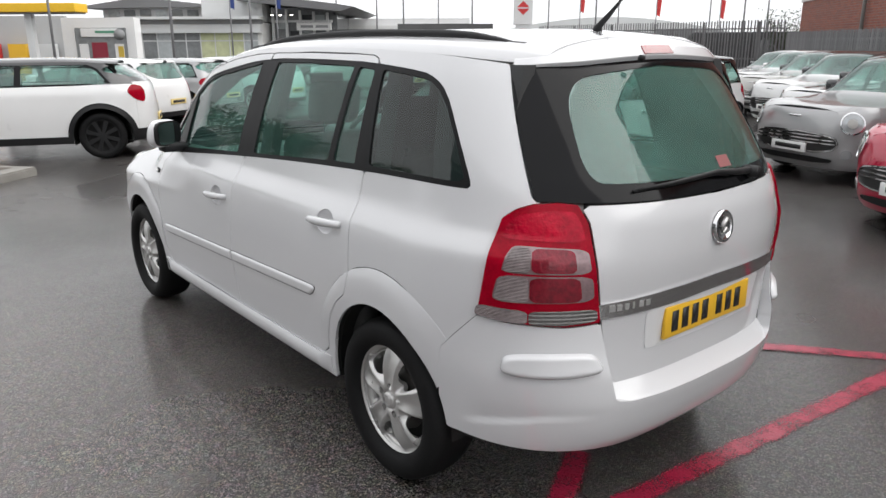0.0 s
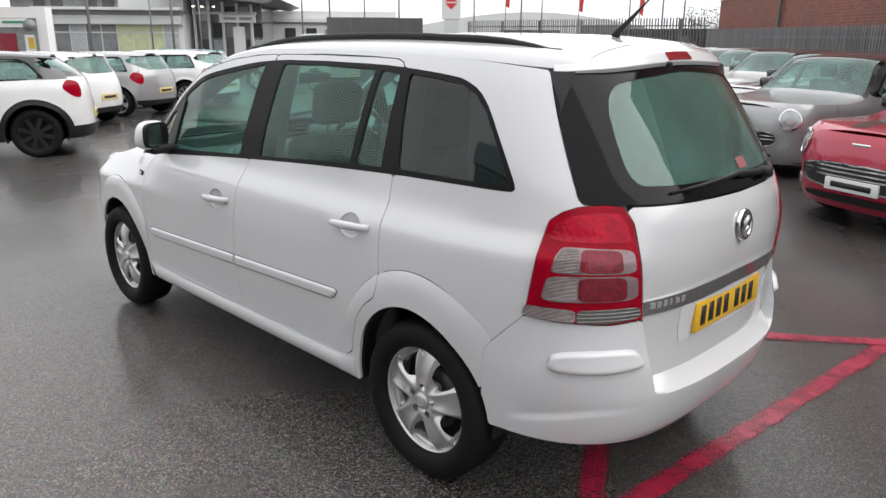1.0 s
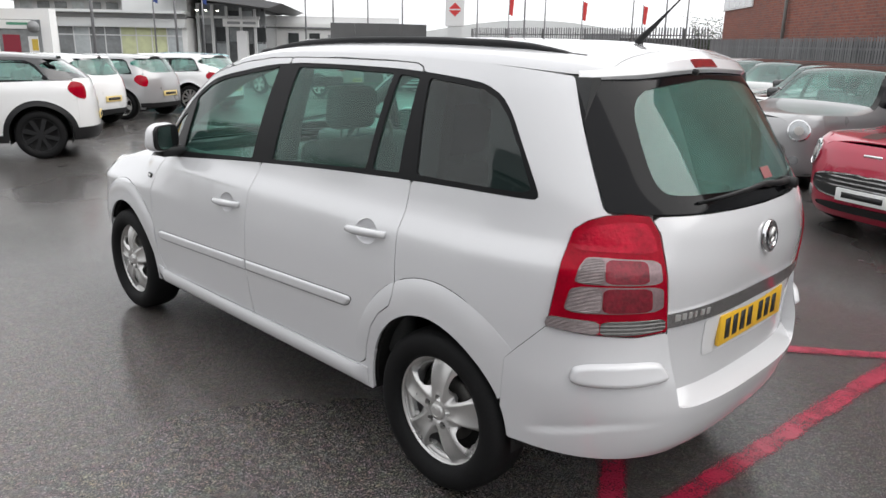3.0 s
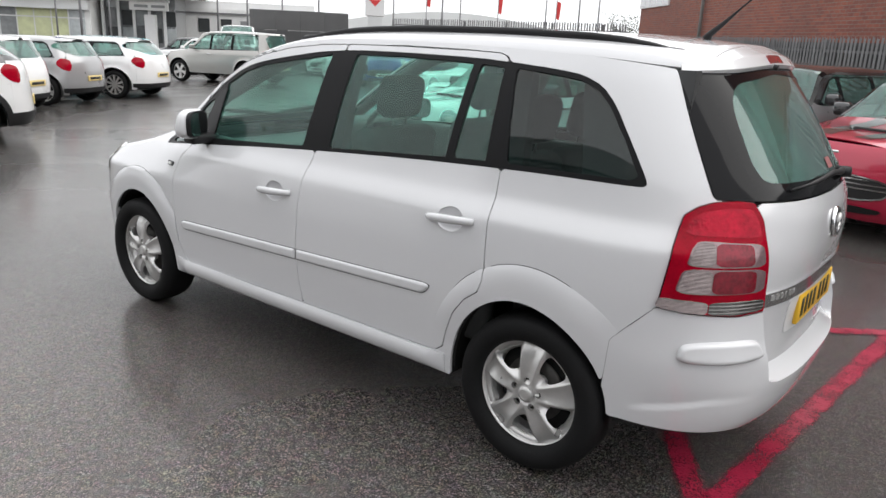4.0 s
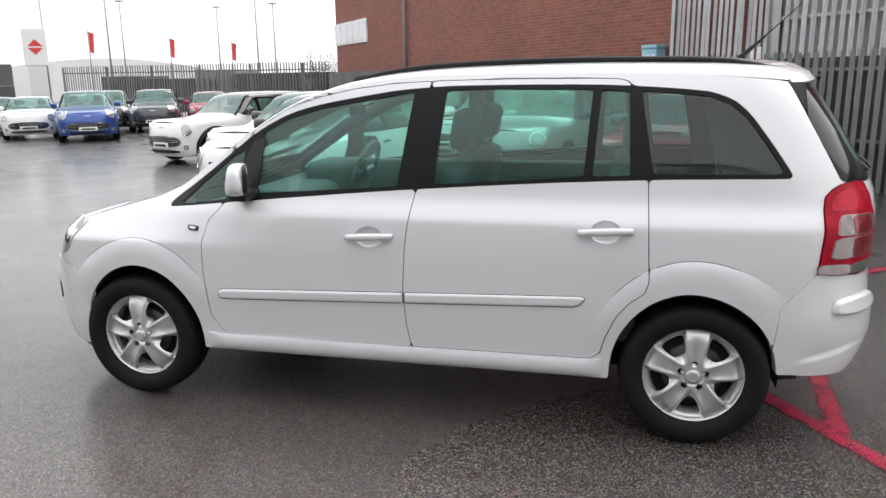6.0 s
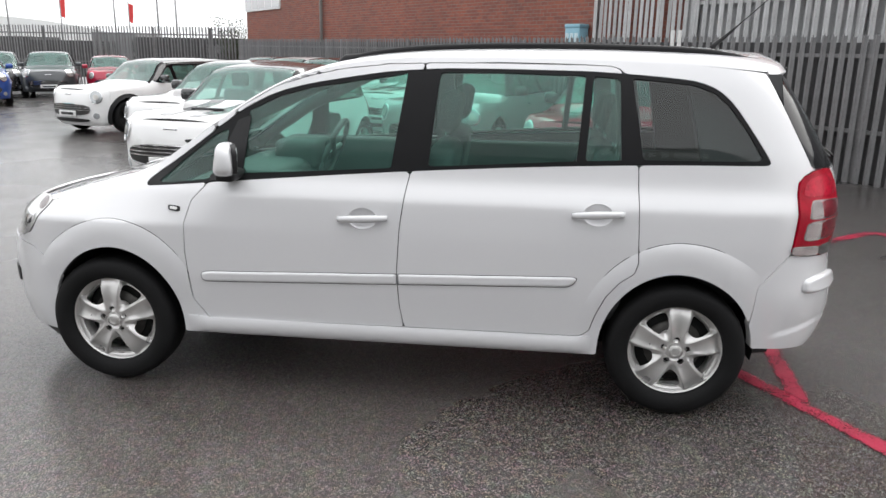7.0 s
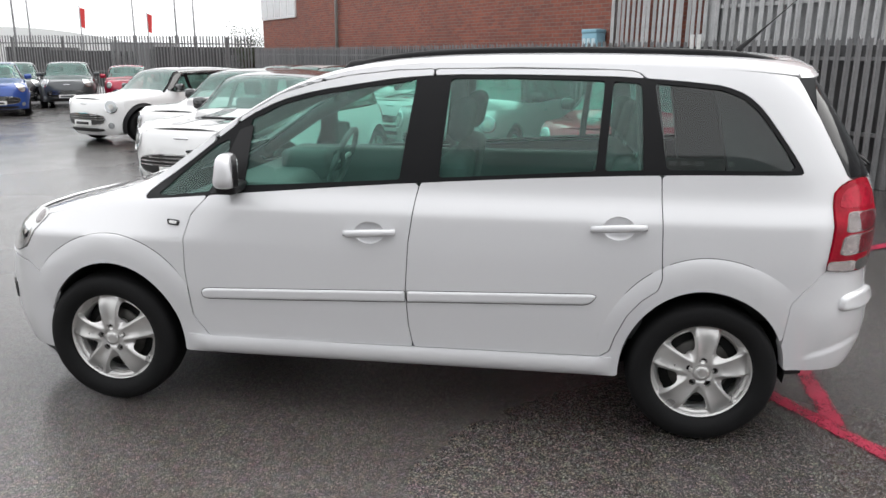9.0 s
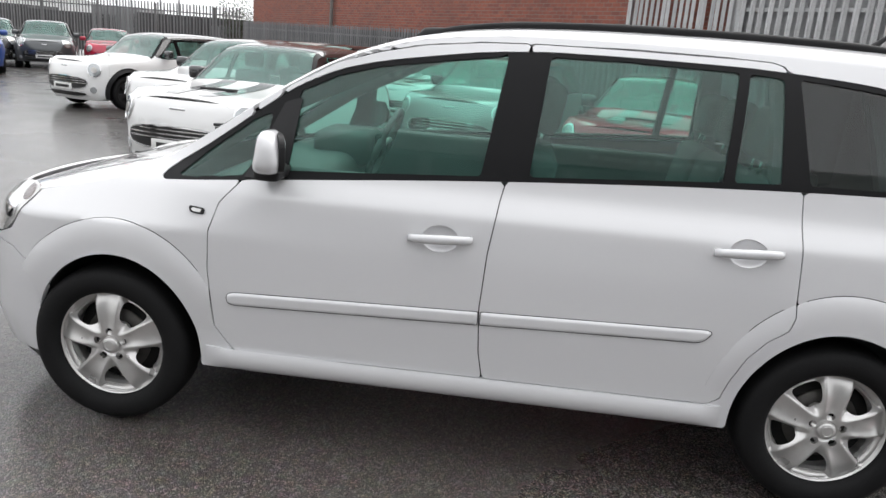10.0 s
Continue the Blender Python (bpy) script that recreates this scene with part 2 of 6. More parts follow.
# ---- curved sheet metal: a car's skin as smooth surfaces that panels are cut from ----
def curve(*pts):
    """A smooth function through the points (x, y)."""
    xs, ys = [p[0] for p in pts], [p[1] for p in pts]
    n = len(xs)
    d = [(ys[i + 1] - ys[i]) / (xs[i + 1] - xs[i]) for i in range(n - 1)]
    m = [d[0]] + [0.0 if d[i - 1] * d[i] <= 0 else 2 * d[i - 1] * d[i] / (d[i - 1] + d[i]) for i in range(1, n - 1)] + [d[-1]]

    def f(x):
        if x <= xs[0]:
            return ys[0]
        if x >= xs[-1]:
            return ys[-1]
        i = max(k for k in range(n - 1) if xs[k] <= x)
        h = xs[i + 1] - xs[i]
        t = (x - xs[i]) / h
        return ((1 + 2 * t) * (1 - t) ** 2 * ys[i] + t * (1 - t) ** 2 * h * m[i] + t * t * (3 - 2 * t) * ys[i + 1] + t * t * (t - 1) * h * m[i + 1])
    return f


class Skin:
    """The left half of a car body. side(q, z): q is x along the flank and runs on round the corners of nose and tail.
    top(x, v): v runs from the centre line (0) to the gutter (1)."""

    def __init__(s, width, taper, pinch, rear, front, gutter, crown, back=(0.0, 3.0), nose=(-2.9, 2.0), arches=(), flare=0.014, sill=0.0):
        s.width, s.taper, s.pinch, s.rear, s.front, s.gutter, s.crown = width, taper, pinch, rear, front, gutter, crown
        s.xb, s.nb = back
        s.xn, s.nn = nose
        s.arches, s.flare_by, s.sill = arches, flare, sill

    def half(s, x, z):
        return max(0.1, s.width(z) * s.taper(x) - s.pinch(x) * max(0.0, z - 0.82))

    def flat(s, q, z):
        """Place on the plain skin."""
        if s.xn <= q <= s.xb:
            return Vector((q, -s.half(q, z), z))
        if q > s.xb:
            phi, x0, a, n, sign = max(-1.57, math.pi / 2 - (q - s.xb) / 0.8), s.xb, s.rear(z) - s.xb, s.nb, 1
        else:
            phi, x0, a, n, sign = max(-1.57, math.pi / 2 - (s.xn - q) / 0.8), s.xn, s.xn - s.front(z), s.nn, -1
        b = s.half(x0, z)
        r = 1 / ((max(0.0, math.cos(phi)) / a) ** n + (abs(math.sin(phi)) / b) ** n) ** (1 / n)
        return Vector((x0 + sign * r * math.cos(phi), -r * math.sin(phi), z))

    def normal(s, q, z):
        e = 0.004
        return ((s.flat(q + e, z) - s.flat(q - e, z)).cross(s.flat(q, z + e) - s.flat(q, z - e))).normalized()

    def swell(s, q, z):
        """The wheel arches' flare."""
        out = 0.0
        for ax, az, rx, rz in s.arches:
            d = (1 - math.hypot((q - ax) / rx, (z - az) / rz)) * rz
            if d > 0 and z > az - 0.05:
                out = max(out, s.flare_by * min(1.0, max(0.0, (z - az) / 0.25)) * min(1.0, d / 0.05) ** 2)
        if s.sill and z < s.sill + 0.012:
            out = max(out, 0.014 * min(1.0, (s.sill + 0.012 - z) / 0.012))
        return out

    def side(s, q, z, out=0.0):
        out += s.swell(q, z)
        p = s.flat(q, z)
        return p + s.normal(q, z) * out if out else p

    def top(s, x, v, out=0.0):
        zg, zc = s.gutter(x), s.crown(x)
        w = s.half(x, zg) if s.xn <= x <= s.xb else abs(s.flat(s.along(x, zg), zg).y)
        h = (max(0.0, 1 - v ** 2.3)) ** (1 / 2.3)
        return Vector((x, -w * v, zg + (zc - zg) * h + out))

    def along(s, x, z):
        """q of the place with that x on the skin at height z."""
        if s.xn <= x <= s.xb:
            return x
        if x > s.xb:
            x0, a, n, sign = s.xb, s.rear(z) - s.xb, s.nb, 1
        else:
            x0, a, n, sign = s.xn, s.xn - s.front(z), s.nn, -1
        t = min(0.999, abs(x - x0) / a)
        y = s.half(x0, z) * (1 - t ** n) ** (1 / n)
        return x0 + sign * 0.8 * (math.pi / 2 - math.atan2(y, abs(x - x0)))


# the white people carrier: wheels' centres at x = 0 (rear) and x = -2.703 (front), nose towards -x
HUB, REACH = 0.316, 2.703
MPV = dict(
    width=curve((.14, .78), (.20, .835), (.30, .855), (.45, .868), (.62, .878), (.78, .876), (.90, .866), (.965, .856), (1.0, .838), (1.05, .808), (1.2, .768), (1.35, .722), (1.5, .664), (1.58, .62), (1.7, .54)),
    taper=curve((-3.6, .93), (-3.2, .965), (-2.7, .985), (-2.0, 1.0), (-.3, 1.0), (.1, .992), (.4, .985)),
    pinch=curve((-3.3, 1.0), (-2.8, .8), (-2.54, .6), (-2.36, .3), (-2.1, .1), (-1.8, 0.0)),
    rear=curve((.15, .70), (.3, .755), (.5, .765), (.66, .77), (.8, .785), (.95, .80), (1.05, .795), (1.15, .762), (1.3, .675), (1.45, .575), (1.55, .50), (1.62, .44)),
    front=curve((.15, -3.38), (.25, -3.48), (.4, -3.53), (.55, -3.53), (.68, -3.50), (.78, -3.44), (.9, -3.3), (1.0, -3.1)),
    gutter=curve((-3.5, .68), (-3.3, .81), (-3.0, .895), (-2.7, .965), (-2.5, 1.07), (-2.3, 1.20), (-2.06, 1.36), (-1.85, 1.475), (-1.69, 1.53), (-1.54, 1.565), (-1.33, 1.588), (-1.16, 1.597), (-.8, 1.60), (-.45, 1.596), (0, 1.582), (.3, 1.562), (.45, 1.545)),
    crown=curve((-3.58, .62), (-3.5, .74), (-3.2, .875), (-2.8, .99), (-2.5, 1.09), (-2.3, 1.22), (-2.06, 1.39), (-1.85, 1.50), (-1.6, 1.59), (-1.3, 1.638), (-.9, 1.664), (-.4, 1.674), (0, 1.670), (.3, 1.652), (.47, 1.628)),
    sill=.0, flare=.0,
    arches=((-.015, HUB, .445, .50), (-2.665, HUB, .445, .50)))

# ---- ground, lines, kerb island ----
def asphalt():
    """Wet asphalt: dark stones in a darker binder, damp and shining in broad patches."""
    m = bpy.data.materials.new("wet_asphalt")
    m.use_nodes = True
    n, l = m.node_tree.nodes, m.node_tree.links
    b = n["Principled BSDF"]
    co = n.new("ShaderNodeTexCoord")
    stones, patch, grime = n.new("ShaderNodeTexVoronoi"), n.new("ShaderNodeTexNoise"), n.new("ShaderNodeTexNoise")
    stones.inputs["Scale"].default_value = 190
    patch.inputs["Scale"].default_value, patch.inputs["Detail"].default_value = .35, 5
    grime.inputs["Scale"].default_value, grime.inputs["Detail"].default_value = 22, 6
    for t in (stones, patch, grime):
        l.new(co.outputs["Object"], t.inputs["Vector"])
    tone = n.new("ShaderNodeValToRGB")
    tone.color_ramp.elements[0].color, tone.color_ramp.elements[1].color = (.012, .011, .0105, 1), (.30, .28, .265, 1)
    tone.color_ramp.elements[0].position, tone.color_ramp.elements[1].position = .1, 1.0
    mid_stone = tone.color_ramp.elements.new(.62)
    mid_stone.color = (.060, .055, .052, 1)
    l.new(stones.outputs["Color"], tone.inputs["Fac"])
    dirt = n.new("ShaderNodeMix")
    dirt.data_type, dirt.blend_type = "RGBA", "MULTIPLY"
    dirt.inputs["Factor"].default_value = .6
    l.new(tone.outputs["Color"], dirt.inputs["A"])
    l.new(grime.outputs["Color"], dirt.inputs["B"])
    gain = n.new("ShaderNodeMix")
    gain.data_type, gain.blend_type = "RGBA", "MULTIPLY"
    gain.inputs["Factor"].default_value = 1
    gain.inputs["B"].default_value = (1.04, 1.0, .985, 1)
    l.new(dirt.outputs["Result"], gain.inputs["A"])
    # a broad drier patch of paler stones in the open bay, ragged at its edge
    spot_at, far_off, ragged, pale = n.new("ShaderNodeVectorMath"), n.new("ShaderNodeMath"), n.new("ShaderNodeMapRange"), n.new("ShaderNodeMix")
    spot_at.operation = "DISTANCE"
    spot_at.inputs[1].default_value = (-1.6, -2.7, 0)
    l.new(co.outputs["Object"], spot_at.inputs[0])
    far_off.operation = "MULTIPLY_ADD"
    l.new(grime.outputs["Fac"], far_off.inputs[0])
    far_off.inputs[1].default_value = .9
    l.new(spot_at.outputs["Value"], far_off.inputs[2])
    l.new(far_off.outputs[0], ragged.inputs["Value"])
    ragged.inputs["From Min"].default_value, ragged.inputs["From Max"].default_value = 1.2, 3.4
    ragged.inputs["To Min"].default_value, ragged.inputs["To Max"].default_value = 1.0, 0.0
    pale.data_type, pale.blend_type = "RGBA", "MULTIPLY"
    l.new(ragged.outputs[0], pale.inputs["Factor"])
    # paler than the dry stones alone: some wet glare is put into this colour
    pale.inputs["B"].default_value = (1.9, 1.76, 1.70, 1)
    l.new(gain.outputs["Result"], pale.inputs["A"])
    l.new(pale.outputs["Result"], b.inputs["Base Color"])
    wet = n.new("ShaderNodeMapRange")
    l.new(patch.outputs["Fac"], wet.inputs["Value"])
    wet.inputs["From Min"].default_value, wet.inputs["From Max"].default_value = .38, .62
    wet.inputs["To Min"].default_value, wet.inputs["To Max"].default_value = .46, .20
    l.new(wet.outputs[0], b.inputs["Roughness"])
    b.inputs["Coat Weight"].default_value, b.inputs["Coat Roughness"].default_value = .6, .17
    b.inputs["Specular IOR Level"].default_value = .5
    # stones stand at uneven heights in the binder under a thin film of water
    uneven, lift, bp = n.new("ShaderNodeSeparateColor"), n.new("ShaderNodeMath"), n.new("ShaderNodeBump")
    l.new(stones.outputs["Color"], uneven.inputs[0])
    lift.operation = "MULTIPLY_ADD"
    l.new(uneven.outputs[1], lift.inputs[0])
    lift.inputs[1].default_value = -.45
    l.new(stones.outputs["Distance"], lift.inputs[2])
    bp.invert = True
    bp.inputs["Strength"].default_value, bp.inputs["Distance"].default_value = 1.0, .004
    l.new(lift.outputs[0], bp.inputs["Height"])
    l.new(bp.outputs[0], b.inputs["Normal"])
    return m


ASPHALT = asphalt()
def worn_line():
    """Thin red paint, scuffed through to the stones, most along its edges."""
    m = mat("red_line_paint", (.34, .016, .050), .32, vary=.35, scale=5, fine=70, bump=.002, coat=.2)
    n, l = m.node_tree.nodes, m.node_tree.links
    co, rub, grit, rim, add, wear = n.new("ShaderNodeTexCoord"), n.new("ShaderNodeTexNoise"), n.new("ShaderNodeTexVoronoi"), n.new("ShaderNodeAttribute"), n.new("ShaderNodeMath"), n.new("ShaderNodeMapRange")
    rub.inputs["Scale"].default_value, rub.inputs["Detail"].default_value, rub.inputs["Roughness"].default_value = 4.5, 6, .7
    grit.inputs["Scale"].default_value = 120
    rim.attribute_name = "rim"
    for t in (rub, grit):
        l.new(co.outputs["Object"], t.inputs["Vector"])
    one_, two_ = n.new("ShaderNodeMath"), n.new("ShaderNodeMath")
    one_.operation = two_.operation = "MULTIPLY_ADD"
    l.new(grit.outputs["Distance"], one_.inputs[0])
    one_.inputs[1].default_value = .35
    l.new(rub.outputs["Fac"], one_.inputs[2])
    l.new(rim.outputs["Fac"], two_.inputs[0])
    two_.inputs[1].default_value = .34
    l.new(one_.outputs[0], two_.inputs[2])
    l.new(two_.outputs[0], wear.inputs["Value"])
    wear.inputs["From Min"].default_value, wear.inputs["From Max"].default_value = .66, .96
    wear.inputs["To Max"].default_value = .92
    gone, mix = n.new("ShaderNodeBsdfTransparent"), n.new("ShaderNodeMixShader")
    l.new(wear.outputs[0], mix.inputs["Fac"])
    l.new(n["Principled BSDF"].outputs[0], mix.inputs[1])
    l.new(gone.outputs[0], mix.inputs[2])
    l.new(mix.outputs[0], n["Material Output"].inputs["Surface"])
    return m


RED_LINE = worn_line()
CONCRETE = mat("kerb_concrete", (.24, .23, .21), .7, vary=.25, scale=5, fine=70, bump=.003)
FALL_X, FALL_Y = -.97, .24


def ground_z(x, y):
    """The lot is level round the people carrier and falls gently away beyond it."""
    d = min(30.0, max(0.0, x * FALL_X + y * FALL_Y - 5.0))
    return -.0145 * d + .0145 * min(d, 3.0) * .5


bm = bmesh.new()
far = [600, 300, 150, 80, 50] + list(range(40, 4, -4)) + [2]
ticks = [-v for v in far] + [0] + far[::-1]
net = [[bm.verts.new((x, y, ground_z(x, y))) for y in ticks] for x in ticks]
for r0, r1 in zip(net, net[1:]):
    for k in range(len(ticks) - 1):
        bm.faces.new((r0[k], r1[k], r1[k + 1], r0[k + 1]))
tagged(part("ground", bm, ASPHALT, None, "wet dark grey asphalt with broad damp patches", smooth=True), category="ground", kind="structure")


def line(a, b, width=.10, lift=.004):
    """A worn painted line on the ground with ragged edges; rim: 1 at its edges, 0 along its middle."""
    a, b = Vector((*a, 0)), Vector((*b, 0))
    d = (b - a).normalized()
    s = Vector((-d.y, d.x, 0))
    bm = bmesh.new()
    rim = bm.verts.layers.float.new("rim")
    k = max(4, int((b - a).length / .04))
    rows = []
    for i in range(k + 1):
        p = a + (b - a) * i / k
        w0, w1 = (width / 2 + .008 + .010 * noise.noise(Vector((p.x * 9, p.y * 9, j * 5.0))) for j in (0, 1))
        row_ = []
        for u, e in ((-w0, 1.0), (-w0 * .62, .12), (0, 0.0), (w1 * .62, .12), (w1, 1.0)):
            v = bm.verts.new(p + s * u + Vector((0, 0, lift)))
            v[rim] = e
            row_.append(v)
        rows.append(row_)
    for r0, r1 in zip(rows, rows[1:]):
        for j in range(4):
            bm.faces.new((r0[j], r1[j], r1[j + 1], r0[j + 1]))
    return tagged(part("bay_line", bm, RED_LINE, None, "worn red painted bay line on the asphalt"), category="road marking", group="red bay lines", kind="structure")


line((.665, -.62), (.915, 1.95))
line((.36, -.16), (1.48, -2.04), .105, .0055)
line((-.9, .55), (2.65, 3.24), .10, .007)
line((2.65, 3.24), (4.1, .9), .10, .0055)
kerb = thing("kerb_island", "low concrete-edged island with brown infill", "kerb", at=pose(0, 0, ground_z(-9.2, -2.3)))
isl = [(-8.55, -.35), (-7.2, -1.9), (-9.8, -4.2), (-11.2, -2.6)]
bm = bmesh.new()
lo, hi = [bm.verts.new((x, y, -.1)) for x, y in isl], [bm.verts.new((x, y, .11)) for x, y in isl]
bm.faces.new(hi)
for i in range(4):
    bm.faces.new((lo[i], lo[(i + 1) % 4], hi[(i + 1) % 4], hi[i]))
bmesh.ops.recalc_face_normals(bm, faces=bm.faces[:])
bmesh.ops.bevel(bm, geom=[e for e in bm.edges], offset=.02, segments=2, affect="EDGES")
part("kerb_edge", bm, CONCRETE, kerb, smooth=False)
cx, cy = sum(p[0] for p in isl) / 4, sum(p[1] for p in isl) / 4
bm = bmesh.new()
bm.faces.new([bm.verts.new((cx + (x - cx) * .86, cy + (y - cy) * .86, .114)) for x, y in isl])
part("infill", bm, mat("brown_infill", (.11, .09, .075), .8, vary=.3, scale=6, fine=80, bump=.004), kerb, smooth=False)

# ---- the white people carrier ----
skin = Skin(**MPV)
BUMP = dict(MPV, rear=curve((.22, .66), (.28, .74), (.34, .785), (.42, .812), (.5, .825), (.57, .822), (.66, .80), (.76, .788)),
            front=curve((.15, -3.36), (.22, -3.47), (.3, -3.51), (.4, -3.54), (.55, -3.54), (.68, -3.51), (.78, -3.45)))
bumper_skin = Skin(**BUMP)
MID = 1.2566  # q of the tail's centre line
NOSE = -2.9 - 1.2566
DLO = [(-2.54, .974), (-2.417, .988), (-2.122, 1.02), (-1.66, 1.063), (-1.231, 1.097), (-.7, 1.132), (-.222, 1.155), (.1, 1.163), (.325, 1.165), (.35, 1.168), (.346, 1.193), (.283, 1.306), (.204, 1.424), (.133, 1.483),
       (.032, 1.515), (-.095, 1.529), (-.279, 1.542), (-.464, 1.55), (-.841, 1.553), (-1.136, 1.549), (-1.343, 1.534), (-1.484, 1.513), (-1.719, 1.474), (-1.88, 1.431), (-2.016, 1.365), (-2.1, 1.312), (-2.355, 1.122), (-2.504, 1.025)]
DLO = rounded(DLO, 1, .22)
FD_FRONT = [(-2.085, 1.334), (-2.14, 1.12), (-2.2, 1.002), (-2.264, .931), (-2.294, .83), (-2.296, .686), (-2.273, .46), (-2.198, .362)]
FD_REAR = [(-1.251, .37), (-1.272, .475), (-1.284, .64), (-1.273, .85), (-1.247, 1.036), (-1.231, 1.107), (-1.192, 1.572)]
FD_TOP = [(-1.361, 1.564), (-1.569, 1.540), (-1.724, 1.506), (-1.883, 1.456), (-2.06, 1.359)]
RD_REAR = [(-.44, .374), (-.397, .401), (-.378, .473), (-.337, .572), (-.282, .642), (-.219, .69), (-.204, .738), (-.212, .912), (-.222, 1.15), (-.28, 1.50), (-.293, 1.535), (-.313, 1.560), (-.356, 1.573)]
FRONT_DOOR = FD_FRONT + FD_REAR + FD_TOP
REAR_DOOR = FD_REAR[::-1] + RD_REAR + [(-.466, 1.576), (-.844, 1.578)]
ARCH_R, ARCH_F = (-.026, HUB, .330, .378), (-2.665, HUB, .335, .382)
LAMP = [(.411, .790), (.438, .99), (.466, 1.092), (.505, 1.122), (.554, 1.139), (.62, 1.146), (.678, 1.140), (.706, 1.087), (.727, .959), (.75, .770), (.652, .763), (.5, .776)]
TAIL_EDGE = [(.425, 1.56), (.47, 1.41), (.552, 1.148), (.683, 1.14), (.712, 1.087), (.733, .959), (.756, .766), (.782, .62), (.808, .535)]
REAR_BUMPER = [(.27, .33), (.289, .644), (.34, .705), (.41, .785), (.5, .771), (.652, .758), (.754, .764), (.782, .62), (.81, .50), (.86, .488), (MID + .1, .482), (MID + .1, .20), (.27, .20)]
FRONT_BUMPER = [(NOSE - .1, .18), (NOSE - .1, .69), (-3.36, .685), (-3.1, .67), (-2.97, .60), (-2.93, .50), (-2.93, .18)]
HEADLAMP = [(-3.36, .69), (-3.42, .76), (-3.40, .83), (-3.25, .885), (-3.07, .912), (-3.005, .900), (-3.015, .872), (-3.11, .738), (-3.2, .705)]

car = thing("people_carrier", "white seven-seat people carrier with black roof rails, wet paint", "car", at=pose(0, 0, 0))


def one(name, material, parent, label, where, span, step, keep, thick=0.012):
    return part(name, sheet(where, span, step, keep, thick, "join"), material, parent, label)


def pair(*a, **k):
    return both(*a, **k)


def shell(out=0.0, sk=skin):
    return lambda q, z: sk.side(q, z, out)


def belt_top(x, z):
    return skin.gutter(x) - z


gut = np.vectorize(lambda q: skin.gutter(q if -2.9 < q < 0 else skin.flat(q, 1.3 if q > 0 else .8).x))
under_gutter = lambda q, z: gut(q) - z
cars = (car, car)


FLARE_R = (.455, .515)


def off_crease(ax, q, z):
    """How far a place lies inside the crease (metres, about)."""
    return (1 - np.hypot((q - ax) / FLARE_R[0], (z - HUB) / FLARE_R[1])) * .48


def creased(ax):
    """Keeps the flank clear of the flare by a hair along the crease, where it is sharp."""
    def f(q, z):
        live = np.clip((z - HUB - .30) / .06, 0, 1) * ((1 - np.clip((q - ax - .15) / .10, 0, 1)) * np.clip((np.abs(q + .207) - .012) / .02, 0, 1) if ax > -1 else 1.0)
        return np.where(z > HUB + .16, -off_crease(ax, q, z) + .012 - .0145 * live, 1.0)
    return f


# panels of the flanks
doors_f = pair("front_door", WHITE, cars, "", shell(), (-2.32, -1.14, .345, 1.61), .016, [inside(FRONT_DOOR, .002), outside(DLO), oval_out(-1.443, .885, .066, .048)])
doors_r = pair("rear_door", WHITE, cars, "", shell(), (-1.32, -.17, .345, 1.61), .016, [inside(REAR_DOOR, .002), outside(DLO), oval_out(-.39, .941, .066, .048), creased(-.015)])
pair("wing", WHITE, cars, "", shell(), (-3.42, -2.10, .275, 1.12), .016,
     [oval_out(*ARCH_F), creased(-2.665), outside(FRONT_DOOR, .002), outside(DLO), outside(FRONT_BUMPER, .002), outside(HEADLAMP, .002), under_gutter, lambda q, z: z - .283, lambda q, z: -2.18 - q + (z > .36) * .6, lambda q, z: q + 3.41])
pair("body_side", WHITE, cars, "", shell(), (-2.6, .80, .275, 1.61), .016,
     [oval_out(*ARCH_R), creased(-.015), oval_out(-2.665, HUB, .337, .387), outside(FRONT_DOOR, .002), outside(REAR_DOOR, .002), outside(DLO), outside(REAR_BUMPER, .0008), outside(LAMP, .002), under_gutter,
      outside(TAIL_EDGE + [(1.6, .3), (1.6, 1.7)], .002), lambda q, z: z - .283, lambda q, z: np.maximum(q + 2.175, z - np.where(q < -2.2, 1.0 + (-2.2 - q) * .0, 9) - .0)])
# wheel arch flares: a swelling crescent that springs from a crease in the flank and runs out towards the sills
def fade(ax, q, z):
    """1 along the top of an arch, 0 where its flare has run out."""
    low = np.clip((z - HUB - .12) / .24, 0, 1)
    back = 1 - np.clip((q - ax - .19) / .13, 0, 1) if ax > -1 else 1.0
    return low * back


def flare_of(ax):
    def f(q, z):
        d = max(0.0, float(off_crease(ax, q, z)))
        k = min(1.0, d / .085)
        return skin.flat(q, z) + skin.normal(q, z) * (.0012 + .0145 * float(fade(ax, q, z)) * (1 - (1 - k) ** 2.4))
    return f


def crescent(ax, *cuts):
    return [oval_out(*(ARCH_R if ax > -1 else ARCH_F)), lambda q, z: off_crease(ax, q, z), lambda q, z: z - HUB - .12] + list(cuts)


pair("arch_flare", WHITE, cars, "", flare_of(-.015), (-.49, .46, HUB + .1, .85), .010, crescent(-.015, outside(REAR_DOOR, .002), outside(REAR_BUMPER, .0)), .012)
pair("arch_flare", WHITE, doors_r, "", flare_of(-.015), (-.49, -.15, HUB + .1, .85), .010, crescent(-.015, inside(REAR_DOOR, .002)), .012)
pair("arch_flare", WHITE, cars, "", flare_of(-2.665), (-3.14, -2.19, HUB + .1, .85), .010, crescent(-2.665, outside(FRONT_DOOR, .002), outside(FRONT_BUMPER, -.05)), .012)
